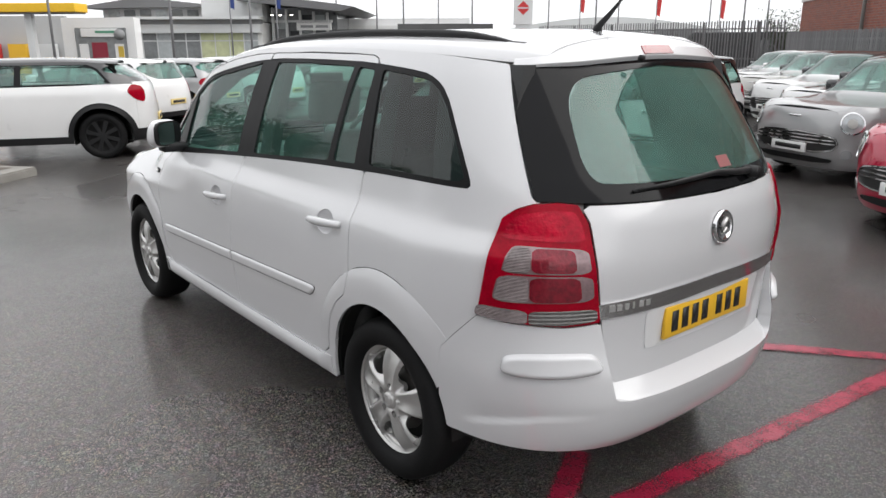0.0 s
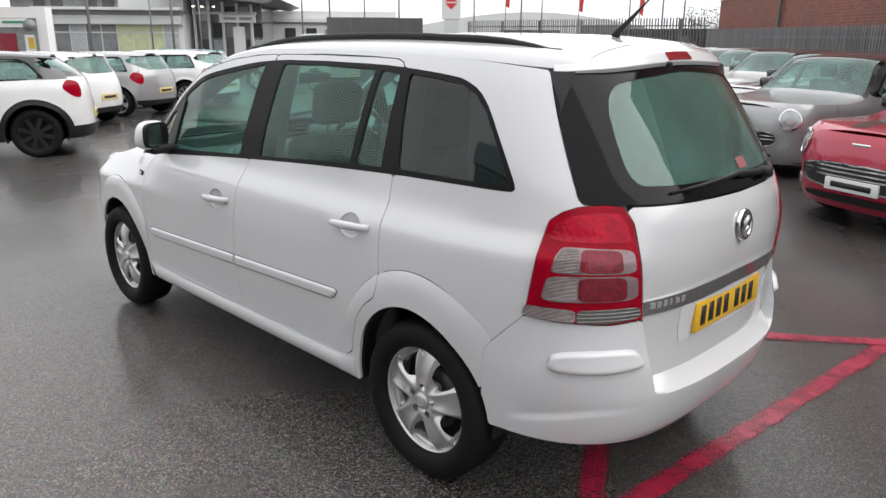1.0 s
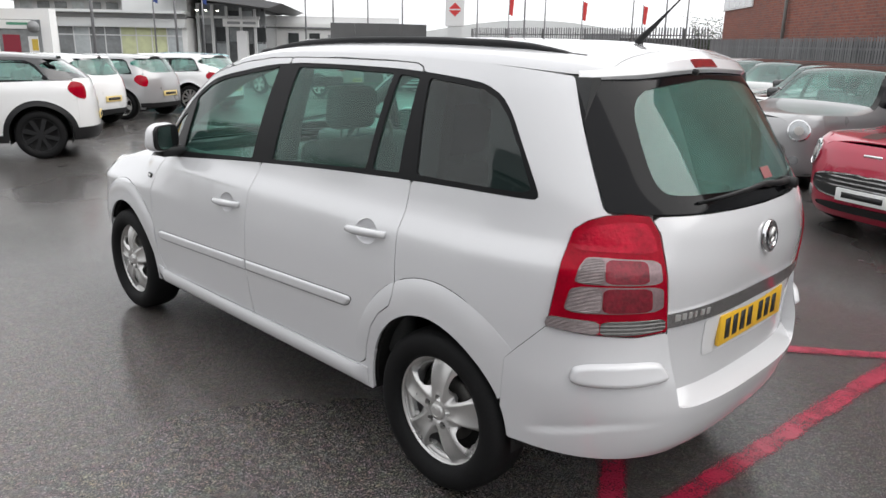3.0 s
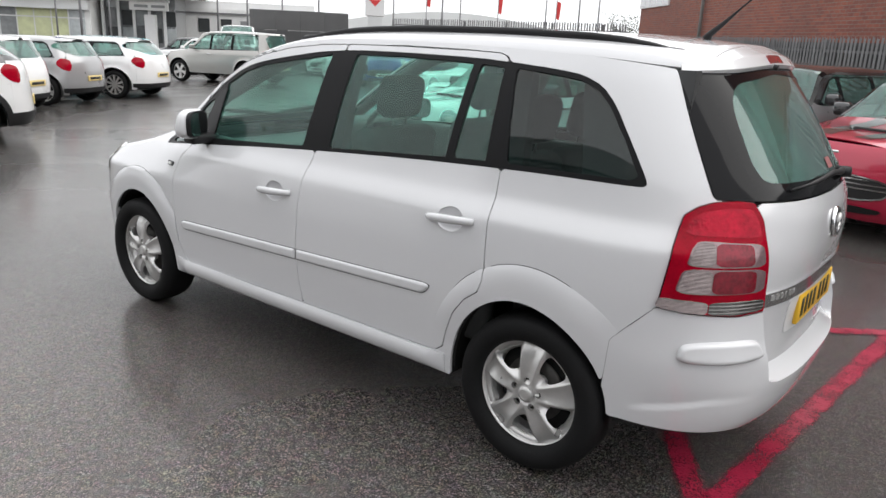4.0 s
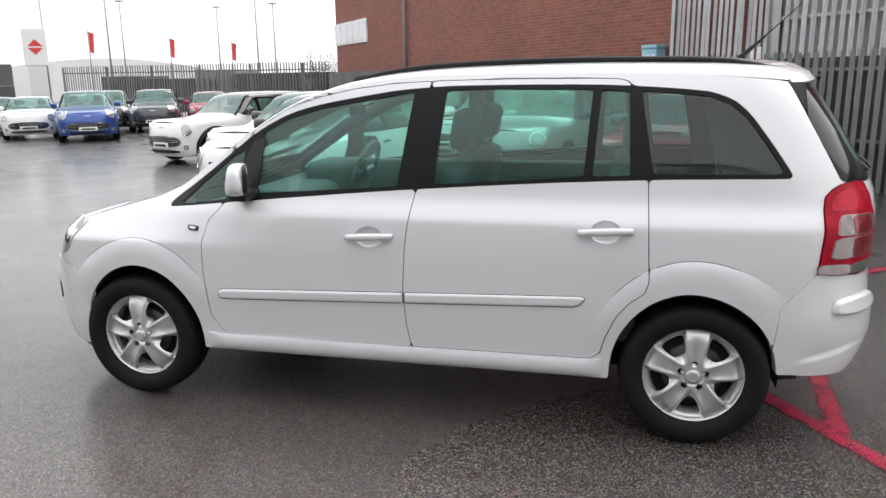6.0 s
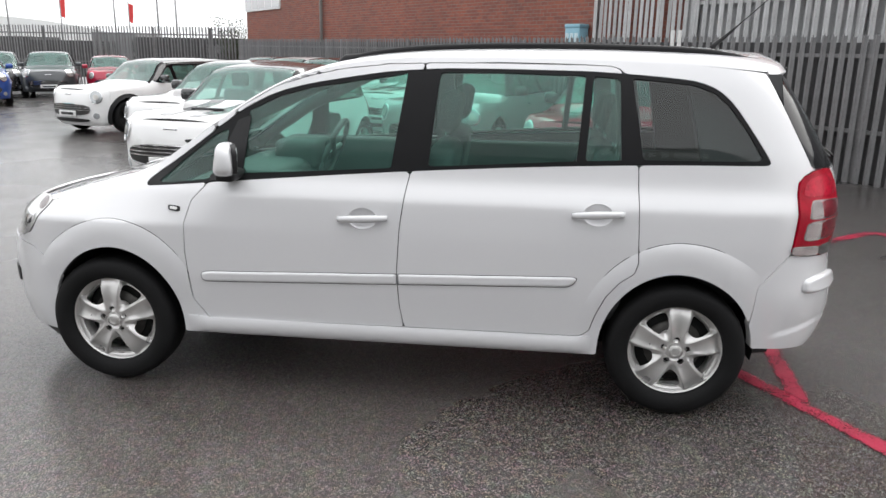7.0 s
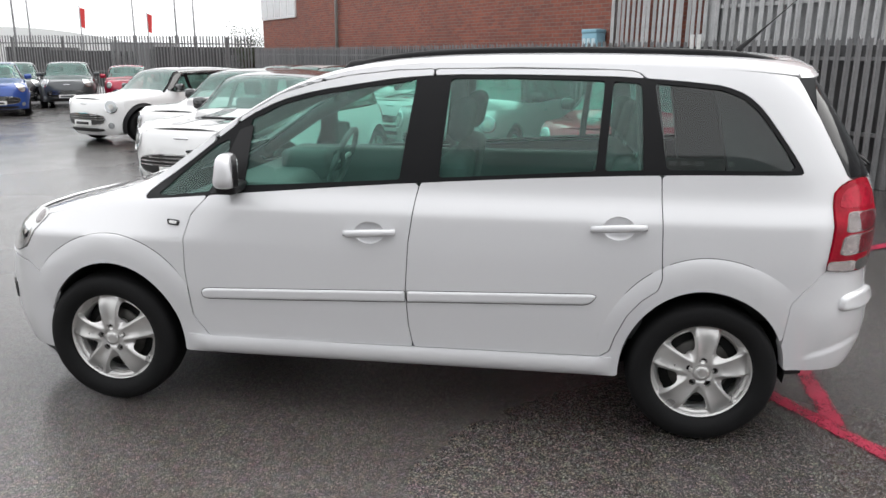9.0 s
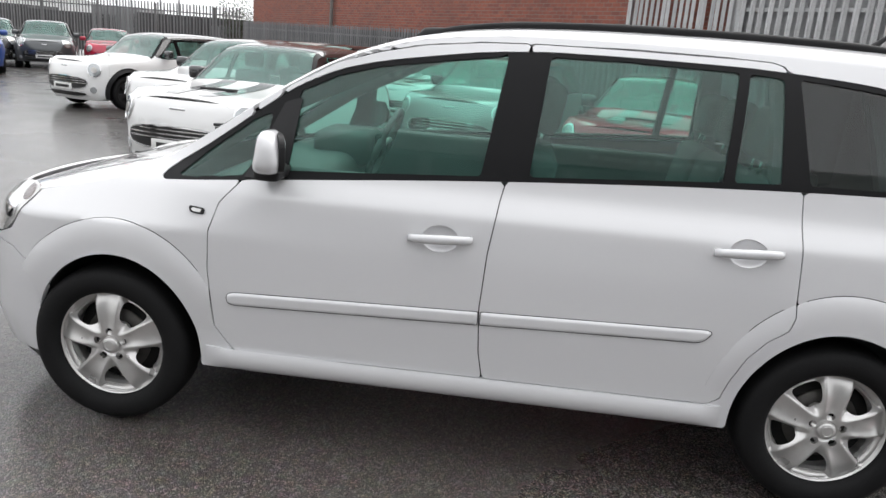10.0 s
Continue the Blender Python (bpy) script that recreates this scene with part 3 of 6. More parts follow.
# sills: a rounded roll under the doors
def roll(q, z):
    t = (z - .286) / .086
    ends = min(1.0, max(0.0, (q + 2.31) / .10)) * min(1.0, max(0.0, (-.385 - q) / .08))
    return skin.flat(q, z) + skin.normal(q, z) * (.003 + .021 * ends * max(0.0, math.sin(math.pi * min(1.0, t * .93))) ** .6)


pair("sill", WHITE, cars, "", roll, (-2.31, -.385, .286, .372), .0095, [oval_out(*ARCH_R), oval_out(*ARCH_F)], .02)
# glazing: black frame, then panes a little deeper
W_FRONT = [(-2.012, 1.345), (-2.05, 1.06), (-1.325, 1.108), (-1.268, 1.528), (-1.343, 1.514), (-1.484, 1.493), (-1.719, 1.454), (-1.875, 1.411), (-1.985, 1.357)]
W_MID = [(-1.155, 1.12), (-.493, 1.164), (-.466, 1.532), (-.841, 1.537), (-1.118, 1.534)]
W_SMALL = [(-.455, 1.166), (-.298, 1.174), (-.314, 1.522), (-.430, 1.530)]
W_CORNER = [(-2.47, .996), (-2.38, 1.006), (-2.20, 1.028), (-2.13, 1.12), (-2.11, 1.26), (-2.18, 1.23), (-2.355, 1.098)]
W_QUARTER = [(-.203, 1.178), (.295, 1.184), (.318, 1.198), (.262, 1.304), (.185, 1.413), (.118, 1.466), (.025, 1.497), (-.095, 1.510), (-.262, 1.524)]
panes = [W_FRONT, W_MID, W_SMALL, W_CORNER, W_QUARTER]
pair("window_surround", BLACK_SATIN, cars, "gloss black window surround", shell(-.003), (-2.56, .36, .96, 1.56), .012, [inside(DLO, .001)] + [outside(p) for p in panes], .016)
for nm, w, m, lb in (("front_window", W_FRONT, GREEN_GLASS, ""), ("rear_window", W_MID, GREEN_GLASS, ""), ("small_window", W_SMALL, GREEN_GLASS, ""), ("corner_window", W_CORNER, GREEN_GLASS, ""), ("quarter_window", W_QUARTER, DARK_GLASS, "dark privacy glass")):
    xs, zs = [p[0] for p in w], [p[1] for p in w]
    for o in pair(nm, m, cars, lb, shell(-.008), (min(xs) - .02, max(xs) + .02, min(zs) - .02, max(zs) + .02), .04, [inside(w, -.006)], 0):
        o.visible_shadow = False
# tail
one("tailgate", WHITE, car, "", shell(), (.42, MID, .52, 1.16), .018, [outside([(0, 0)] + TAIL_EDGE[::-1] + [(0, 1.7)], .002), lambda q, z: z - .537, lambda q, z: 1.14 - .014 * np.clip((q - .55) / .7, 0, 1) - z])
GLASS_EDGE = [(.431, 1.545), (.475, 1.40), (.5555, 1.1495), (.66, 1.145), (1.0, 1.135), (MID + .1, 1.13), (MID + .1, 1.585), (1.0, 1.58), (.8, 1.565), (.6, 1.548)]
PANE = [(.64, 1.50), (.682, 1.30), (.716, 1.215), (.78, 1.19), (MID + .6, 1.185), (MID + .6, 1.56), (.85, 1.53)]
one("rear_window_frame", BLACK_GLOSS, car, "black border of the tailgate glass", shell(-.003), (.42, MID, 1.10, 1.615), .014, [inside(GLASS_EDGE, .001), outside(rounded(PANE, 2))], .008)
rw = one("tailgate_window", MISTED_GLASS, car, "tinted tailgate glass", shell(-.006), (.6, MID, 1.13, 1.57), .03, [inside(rounded(PANE, 2), -.006)], 0)
rw.visible_shadow = False
def bumper_wall(q, z):
    """The bumper's flank, scooped above a low ledge behind the wheel."""
    k = min(1.0, max(0.0, (q - .36) / .06)) * min(1.0, max(0.0, (.78 - q) / .25))
    zl = .395 + .05 * min(1.0, max(0.0, (q - .36) / .25))
    up = min(1.0, max(0.0, (z - zl) / .010)) * min(1.0, max(0.0, (zl + .16 - z) / .145)) ** 2
    return bumper_skin.side(q, z, -.009 * k * up)


one("rear_bumper", WHITE, car, "", bumper_wall, (.24, MID, .24, .79), .0105, [inside(REAR_BUMPER, .0008), oval_out(*ARCH_R), lambda q, z: z - (.347 - .055 * np.clip((q - .34) / .5, 0, 1))], .05)


def ledge(q, t):
    a, b = skin.side(q, .537), bumper_skin.side(q, .484)
    return a.lerp(b, t) + Vector((0, 0, -.004 * math.sin(math.pi * t)))


one("bumper_ledge", WHITE, car, "", ledge, (.79, MID, -.25, 1.0), .05, [], .0)
one("chrome_strip", CHROME, car, "chrome strip over the number plate", shell(.006), (.735, MID, .77, .85), .012, [inside([(.742, .778), (1.0, .782), (MID + .1, .788), (MID + .1, .842), (1.0, .838), (.735, .829)])], .008)
STRIP = rounded([(.478, .610), (.488, .664), (.55, .676), (.70, .676), (.742, .664), (.772, .604), (.65, .592), (.52, .596)], 2, .2)
strip_in = inside(STRIP)
pair("rubbing_strip", WHITE, cars, "", lambda q, z: bumper_skin.side(q, z, .002 + .020 * min(1.0, max(0.0, float(strip_in(np.array([q]), np.array([z]))[0]) / .012)) ** .6), (.46, .79, .57, .69), .006, [strip_in], .006)
# roof, bonnet, windscreen
one("roof", WHITE, car, "", lambda x, v: skin.top(x, v), (-1.52, .41, 0, 1), .03, [], .012)


def lip(q, s):
    """The spoiler's section, from under its edge up on to the roof."""
    k = min(1.0, max(0.0, (q - .44) / .30))
    k = k * k * (3 - 2 * k)
    rise = min(1.0, max(0.0, (q - .44) / (MID - .44)))
    rise = .034 * rise * (2 - rise)
    a, b, c = skin.side(q, 1.526 + .012 * (1 - k) + rise, .001), skin.side(q, 1.530 + .012 * (1 - k) + rise, .006 + .012 * k), skin.side(q, 1.562 + rise * 1.1, .005 + .013 * k)
    n = skin.normal(q, 1.56)
    d = skin.flat(q, 1.56) - Vector((n.x, n.y, 0)) * .13
    w = max(.05, abs(skin.top(min(d.x, .44), 1).y))
    d.z = skin.top(min(d.x, .44), min(1.0, abs(d.y) / w)).z + .004
    k = min(2.999, s * 3)
    return (a, b, c, d)[int(k)].lerp((a, b, c, d)[int(k) + 1], k - int(k))


one("spoiler", WHITE, car, "", lip, (.44, MID, 0, 1), .035, [], .012)
one("brake_light", DARK_RED, car, "high-level red brake light", lambda q, s: lip(q, s) + skin.normal(q, 1.56) * .004, (1.12, MID, .37, .62), .03, [], .008)
one("bonnet", WHITE, car, "", lambda x, v: skin.top(x, v), (-3.42, -2.56, 0, 1), .03, [], .012)
ws = one("windscreen", MISTED_GLASS, car, "", lambda x, v: skin.top(x, v, -.004), (-2.44, -1.50, 0, .93), .03, [], 0)
ws.visible_shadow = False
pair("windscreen_pillar", WHITE, cars, "", lambda x, v: skin.top(x, v), (-2.58, -1.5, .93, 1), .03, [], .012)
one("scuttle", BLACK_TRIM, car, "black windscreen scuttle", lambda x, v: skin.top(x, v, -.01), (-2.57, -2.43, 0, .94), .03, [], .012)
# dark liner behind the panel gaps
pair("inner_body", LINER, cars, "", shell(-.024), (-3.3, .9, .31, 1.58), .03, [outside(DLO, .004), under_gutter, lambda q, z: np.maximum(.40 - q, z - .45), oval_out(-.015, HUB, .335, .385), oval_out(-2.665, HUB, .335, .385)], 0)
one("inner_tail", LINER, car, "", shell(-.03), (.5, MID, .40, 1.10), .04, [], 0)
one("headlining", HEADLINER, car, "", lambda x, v: skin.top(x, v, -.035), (-1.5, .42, 0, .98), .06, [], 0)
one("floor_pan", LINER, car, "", lambda x, y: Vector((x, -y, .29)), (-3.0, .30, 0, .70), .1, [oval_out(0, .83, .36, .28), oval_out(-REACH, .83, .36, .28)], 0)
# lamps
tail_lamps = pair("tail_lamp", RED_LENS, cars, "red tail lamp with clear and dark sections", shell(.010), (.38, .76, .74, 1.15), .008, [inside(LAMP, .0015)], .03)
headlamps = pair("headlamp", CLEAR_LENS, cars, "clear headlamp", shell(.004), (-3.45, -2.97, .67, .94), .014, [inside(rounded(HEADLAMP, 1))], .02)
one("front_bumper", WHITE, car, "", shell(0, bumper_skin), (NOSE, -2.9, .2, .75), .025, [inside(FRONT_BUMPER, .002), oval_out(*ARCH_F), lambda q, z: z - .24 - .10 * np.clip((q + 3.15) / .2, 0, 1) * 0], .02)
one("nose_panel", WHITE, car, "", shell(), (NOSE, -3.412, .69, .84), .03, [outside(FRONT_BUMPER, .002), outside(HEADLAMP, .003)], .01)


# wheels
def wheel(at, flip):
    w = new("wheel")
    w.parent = car
    w.matrix_basis = at
    part("tyre", lathe_bm([(.205, .07), (.212, -.075), (.225, -.092), (.25, -.101), (.28, -.100), (.298, -.090), (.309, -.075), (.314, -.05), (.316, 0), (.314, .05), (.305, .085), (.28, .10), (.21, .09)], 72), RUBBER, w, "black rubber tyre")
    holes = []
    for k in range(5):
        a = 2 * math.pi * k / 5 + math.pi / 2 + math.pi / 5
        c, s_ = math.cos(a), math.sin(a)
        pts = rounded([(.100, -.014), (.100, .014), (.118, .032), (.160, .050), (.178, .050), (.184, 0), (.178, -.050), (.160, -.050), (.118, -.032)], 2)
        holes.append(outside([(u * c - v * s_, u * s_ + v * c) for u, v in pts]))
        b = 2 * math.pi * k / 5 + math.pi / 2
        holes.append(oval_out(.055 * math.cos(b), .055 * math.sin(b), .0145, .0145))

    def face(x, z):
        """Broad hollowed spokes between two ridges, falling away steeply into the windows."""
        r = math.hypot(x, z)
        a = (math.atan2(z, x) - math.pi / 2) * 5 / (2 * math.pi)
        t = abs(r * math.sin((a - round(a)) * 2 * math.pi / 5))
        w = .026 + .021 * min(1.0, max(0.0, (r - .07) / .12))
        live = min(1.0, max(0.0, (r - .05) / .04)) * min(1.0, max(0.0, (.2085 - r) / .010))
        hollow = .011 * (1 - (t / w) ** 2) if t < w else min(.030, 1.25 * (t - w))
        y = -.066 - .020 * math.sin(min(1, r / .2) * math.pi * .9) + .013 * (r / .2) ** 6
        return Vector((x, y + hollow * live + .006 * math.exp(-((r - .037) / .004) ** 2), z))
    rim = part("rim", sheet(face, (-.212, .212, -.212, .212), .0048, [oval_in(0, 0, .2105, .2105)] + holes, .018), ALLOY, w, "silver five-spoke wheel trim")
    part("rim_edge", lathe_bm([(.206, -.058), (.210, -.066), (.214, -.067), (.216, -.060), (.213, -.045)], 72), ALLOY, rim)
    part("barrel", lathe_bm([(.205, -.048), (.192, -.044), (.186, -.02), (.180, .03)], 60), ALLOY, w, "silver inner rim")
    part("hub_cap", lathe_bm([(.0, -.087), (.02, -.0865), (.029, -.085), (.032, -.078), (.032, -.068)], 32), ALLOY, rim, "round centre cap with a badge")
    part("cap_ring", lathe_bm([(.017, -.0865), (.018, -.0880), (.020, -.0878), (.021, -.0855)], 32), ALLOY, rim)
    part("wheel_well", lathe_bm([(.0, .0), (.08, -.005), (.17, .01), (.185, .03)], 40), LINER, w, "dark brake and inner wheel")
    part("brake_disc", lathe_bm([(.06, -.018), (.13, -.018), (.132, -.008)], 40), mat("brake_steel", (.10, .095, .09), .5, metal=.6, vary=.3, scale=20), w, "dull brake disc")
    return w


for x in (0, -REACH):
    wheel(pose(x, -.765, HUB, 0, random.uniform(0, 8) * (x == 0) - 3, 0), 0)
    wheel(pose(x, .765, HUB, 0, 20, 180), 1)
    for s_ in (-1, 1):
        bm = bmesh.new()
        cx = -.015 if x == 0 else -2.665
        for k in range(25):
            a = math.pi * (k / 24 * 1.06 - .03)
            lz = HUB + .392 * math.sin(a)
            rim_p = skin.flat(cx - .011 * (x == 0) + .342 * math.cos(a), max(.25, lz))
            for y in (abs(rim_p.y) - .003, .52):
                bm.verts.new((rim_p.x, s_ * y, lz))
        bm.verts.ensure_lookup_table()
        for k in range(24):
            bm.faces.new([bm.verts[i] for i in (2 * k, 2 * k + 1, 2 * k + 3, 2 * k + 2)])
        bm.faces.new([bm.verts[2 * k + 1] for k in range(25)])
        part("arch_liner", bm, LINER, car)

# ---- fittings of the people carrier ----
for m, s_ in (("", -1), ("flip", 1)):
    # roof rails
    path = [skin.top(x, .82, h) for x, h in ((-1.62, -.006), (-1.52, .004), (-1.35, .010), (-1.0, .013), (-.6, .014), (-.2, .013), (.05, .010), (.16, .003), (.26, -.010), (.33, -.026))]
    bm = bmesh.new()
    rings = []
    for p in path:
        w, h = .015, .010
        rings.append([bm.verts.new((p.x, (p.y + u) * (1 if s_ < 0 else -1), p.z + v)) for u, v in ((-w, -h * 1.6), (-w, h * .5), (-w * .5, h), (w * .5, h), (w, h * .5), (w, -h * 1.6))])
    for r0, r1 in zip(rings, rings[1:]):
        for i in range(6):
            bm.faces.new((r0[i], r0[(i + 1) % 6], r1[(i + 1) % 6], r1[i]))
    bm.faces.new(rings[0])
    bm.faces.new(rings[-1])
    bmesh.ops.recalc_face_normals(bm, faces=bm.faces[:])
    bmesh.ops.subdivide_edges(bm, edges=[e for e in bm.edges if abs(e.verts[0].co.x - e.verts[1].co.x) > .05], cuts=2, smooth=1.0)
    part("roof_rail", bm, BLACK_TRIM, car, "black roof rail")


def flank_plate(name, outline, out, thick, material, parent, label="", step=.01, sk=skin, smooth_out=2):
    pts = rounded(outline, 2, .12) if smooth_out else outline
    xs, zs = [p[0] for p in pts], [p[1] for p in pts]
    return pair(name, material, parent, label, (lambda q, z: sk.side(q, z, out(q, z))) if callable(out) else (lambda q, z: sk.side(q, z, out)),
                (min(xs) - .015, max(xs) + .015, min(zs) - .015, max(zs) + .015), step, [inside(pts)], thick)


def pillow(outline, top, soft):
    """Height of a padded strip: rises from its edge."""
    f = inside(outline)
    return lambda q, z: top * min(1.0, max(0.0, float(f(np.array([q]), np.array([z]))[0]) / soft)) ** .5 + .002


# side mouldings, door handles and their recesses
m1 = rounded([(-2.222, .574), (-2.217, .595), (-2.187, .602), (-2.12, .6043), (-1.33, .6307), (-1.295, .632), (-1.286, .6325), (-1.286, .583), (-1.295, .5827), (-1.33, .5815), (-2.12, .5546), (-2.197, .552), (-2.217, .56)], 1, .2)
m2 = rounded([(-1.276, .584), (-1.276, .633), (-1.267, .6333), (-1.23, .6343), (-.53, .6565), (-.485, .658), (-.465, .65), (-.485, .622), (-.51, .610), (-.56, .6083), (-1.23, .5855), (-1.267, .5842)], 1, .15)
for strip, drs in ((m1, doors_f), (m2, doors_r)):
    flank_plate("side_moulding", strip, pillow(strip, .009, .008), .007, WHITE, drs, "body-coloured rubbing strip", .006, smooth_out=0)
    # a dark plate under the strip draws the shadow line round it
    f_strip = inside(strip)
    xs, zs = [p[0] for p in strip], [p[1] for p in strip]
    pair("glue_line", BLACK_TRIM, drs, "", shell(.0015), (min(xs) - .012, max(xs) + .012, min(zs) - .012, max(zs) + .012), .006,
         [lambda q, z, f=f_strip: f(q, z) + .0022], .002)
for hq, hz, drs in ((-.39, .941, doors_r), (-1.443, .885, doors_f)):
    oval = [(hq + .068 * math.cos(a), hz + .050 * math.sin(a)) for a in [2 * math.pi * k / 24 for k in range(24)]]
    f_in = inside(oval)
    dish = lambda q, z, a=hq, b=hz: -.021 * max(0.0, 1 - ((q - a) / .068) ** 2 - ((z - b) / .050) ** 2) ** .6
    flank_plate("handle_recess", oval, dish, .0, WHITE, drs, "hollow behind the handle", .006, smooth_out=0)
    for k, d in enumerate(drs):
        s_ = -1 if k == 0 else 1
        bm = bmesh.new()
        rings = []
        for t in [i / 12 for i in range(13)]:
            q = hq - .115 + .23 * t
            bow = math.sin(math.pi * t)
            p = skin.side(q, hz + .006 * (t - .5) * 2, .008 + .032 * bow ** .45)
            h = .0165 * (.72 + .28 * bow)
            y = p.y if s_ < 0 else -p.y
            o_ = 1 if s_ < 0 else -1
            rings.append([bm.verts.new((q, y + o_ * u, p.z + v)) for u, v in ((.016, -h), (.002, -h), (-.006, -h * .4), (-.006, h * .5), (.004, h), (.016, h))])
        for r0, r1 in zip(rings, rings[1:]):
            for i in range(6):
                bm.faces.new((r0[i], r0[(i + 1) % 6], r1[(i + 1) % 6], r1[i]))
        bm.faces.new(rings[0])
        bm.faces.new(rings[-1])
        bmesh.ops.recalc_face_normals(bm, faces=bm.faces[:])
        part("door_handle", bm, WHITE, d, "body-coloured pull handle")
# side repeaters
flank_plate("side_repeater", [(-2.378, .906), (-2.315, .902), (-2.318, .878), (-2.372, .882)], .006, .006, BLACK_TRIM, cars, "small side indicator in a dark bezel", .006, smooth_out=1)
flank_plate("indicator_lens", [(-2.366, .900), (-2.324, .897), (-2.328, .884), (-2.362, .887)], .010, .004, CLEAR_LENS, cars, "clear indicator lens", .005, smooth_out=1)
# door mirrors: a rounded white cap cut off slantwise behind, where the glass sits, on a black foot
MIRROR_SILVER = mat("mirror_silver", (.35, .38, .38), .03, metal=1.0, vary=.02)
for k, d in enumerate(doors_f):
    s_ = -1 if k == 0 else 1
    mid_y = s_ * (abs(skin.side(-2.075, 1.13).y) + .125)
    mid_p = Vector((-2.05, mid_y, 1.138))
    slant = Vector((math.cos(radians(27)), -s_ * math.sin(radians(27)), .04)).normalized()
    across = Vector((-slant.y, slant.x, 0)).normalized()
    bm = bmesh.new()
    bmesh.ops.create_uvsphere(bm, u_segments=36, v_segments=24, radius=1)
    for v in bm.verts:
        x, y, z = (math.copysign(abs(c_) ** .7, c_) for c_ in v.co)
        p = Vector(((.052 - .012 * z) * x - .014 * z * z, (.095 - .012 * z) * y, .076 * z))
        over = p.dot(slant) - .024
        if over > 0:
            p -= slant * over
        v.co = mid_p + p
    mir = part("door_mirror", bm, WHITE, d, "white door mirror with black foot")
    for nm, size, lift, mt in (("mirror_bezel", .93, .003, BLACK_TRIM), ("mirror_glass", .82, .006, MIRROR_SILVER)):
        bm = bmesh.new()
        ring = []
        for a in [2 * math.pi * i / 32 for i in range(32)]:
            u, v = (math.copysign(abs(c_) ** .55, c_) for c_ in (math.cos(a), math.sin(a)))
            ring.append(bm.verts.new(mid_p + slant * (.024 + lift) + across * (.098 * u * size) + Vector((0, 0, .072 * v * size))))
        top = bm.faces.new(ring)
        ex_ = bmesh.ops.extrude_face_region(bm, geom=[top])
        bmesh.ops.translate(bm, verts=[v for v in ex_["geom"] if isinstance(v, bmesh.types.BMVert)], vec=-slant * .02)
        bmesh.ops.recalc_face_normals(bm, faces=bm.faces[:])
        part(nm, bm, mt, mir, "mirror glass" if "glass" in nm else "", smooth=False)
    foot_y = sorted((mid_y + s_ * .03, mid_y - s_ * .14))
    part("mirror_foot", box_bm(-2.115, -2.02, foot_y[0], foot_y[1], 1.035, 1.085, .018), BLACK_TRIM, mir, "black mirror foot")
flank_plate("mirror_sail", [(-2.19, 1.02), (-2.03, 1.03), (-2.0, 1.32), (-2.065, 1.30)], .002, .006, BLACK_TRIM, doors_f, "black mirror sail", .02, smooth_out=0)
# tail lamp sections: two clear reflector windows, dark red lamps beside them, chrome base
def ribbed(name, color, metal, pitch):
    """Moulded lens with fine level ribs."""
    m = mat(name, color, .16, metal=metal, vary=.30, scale=28, fine=90, coat=1.0)
    n, l = m.node_tree.nodes, m.node_tree.links
    co, wv, bp = n.new("ShaderNodeTexCoord"), n.new("ShaderNodeTexWave"), n.new("ShaderNodeBump")
    wv.bands_direction = "Z"
    wv.inputs["Scale"].default_value = 1 / pitch / 3.14
    l.new(co.outputs["Object"], wv.inputs["Vector"])
    bp.inputs["Strength"].default_value, bp.inputs["Distance"].default_value = .9, .003
    l.new(wv.outputs["Fac"], bp.inputs["Height"])
    l.new(bp.outputs[0], n["Principled BSDF"].inputs["Normal"])
    return m


RIB = ribbed("ribbed_reflector", (.23, .19, .19), .6, .0045)
CLEAR_RED = mat("deep_red_lens", (.22, .003, .016), .10, metal=.3, vary=.6, scale=24, fine=80, bump=.0015, coat=.8)
SMOKE = ribbed("smoked_clear_lens", (.16, .155, .15), .5, .013)
RED_FACET = mat("faceted_red_lens", (.40, .002, .021), .10, metal=.15, vary=.5, scale=22, fine=70, bump=.002, coat=.3, spec=.15)
LAMP_CLEAR = mat("lamp_clear", (.30, .20, .21), .12, metal=.5, vary=.35, scale=26, fine=120, coat=1.0)
for nm, o_, out_, mt, lb in (
        ("upper_lens", [(.470, 1.030), (.488, 1.082), (.520, 1.106), (.60, 1.122), (.668, 1.118), (.688, 1.080), (.700, 1.030)], .0118, RED_FACET, "faceted bright red brake lens"),
        ("window_rim", [(.476, .936), (.488, .985), (.508, 1.016), (.704, 1.010), (.716, .936)], .0115, LAMP_CLEAR, ""),
        ("window_rim", [(.452, .842), (.470, .930), (.718, .930), (.727, .846)], .0115, LAMP_CLEAR, ""),
        ("reflector", [(.482, .940), (.493, .983), (.510, 1.010), (.554, 1.010), (.554, .940)], .0135, RIB, "ribbed clear reflector"),
        ("lens", [(.557, .940), (.557, 1.010), (.668, 1.008), (.676, .940)], .0135, CLEAR_RED, "deep red lens"),
        ("reflector", [(.458, .847), (.474, .926), (.551, .926), (.551, .846)], .0135, RIB, "ribbed clear reflector"),
        ("lens", [(.554, .846), (.554, .926), (.684, .926), (.692, .848)], .0135, CLEAR_RED, "deep red lens"),
        ("reversing_lens", [(.405, .790), (.412, .826), (.55, .818), (.55, .774), (.48, .779)], .0125, RIB, "clear lower lens"),
        ("lower_lens", [(.553, .774), (.553, .818), (.735, .820), (.740, .779), (.64, .769)], .0125, SMOKE, "smoked clear lower lens")):
    flank_plate(nm, o_, out_, .004, mt, tail_lamps, lb, .008, smooth_out=1)
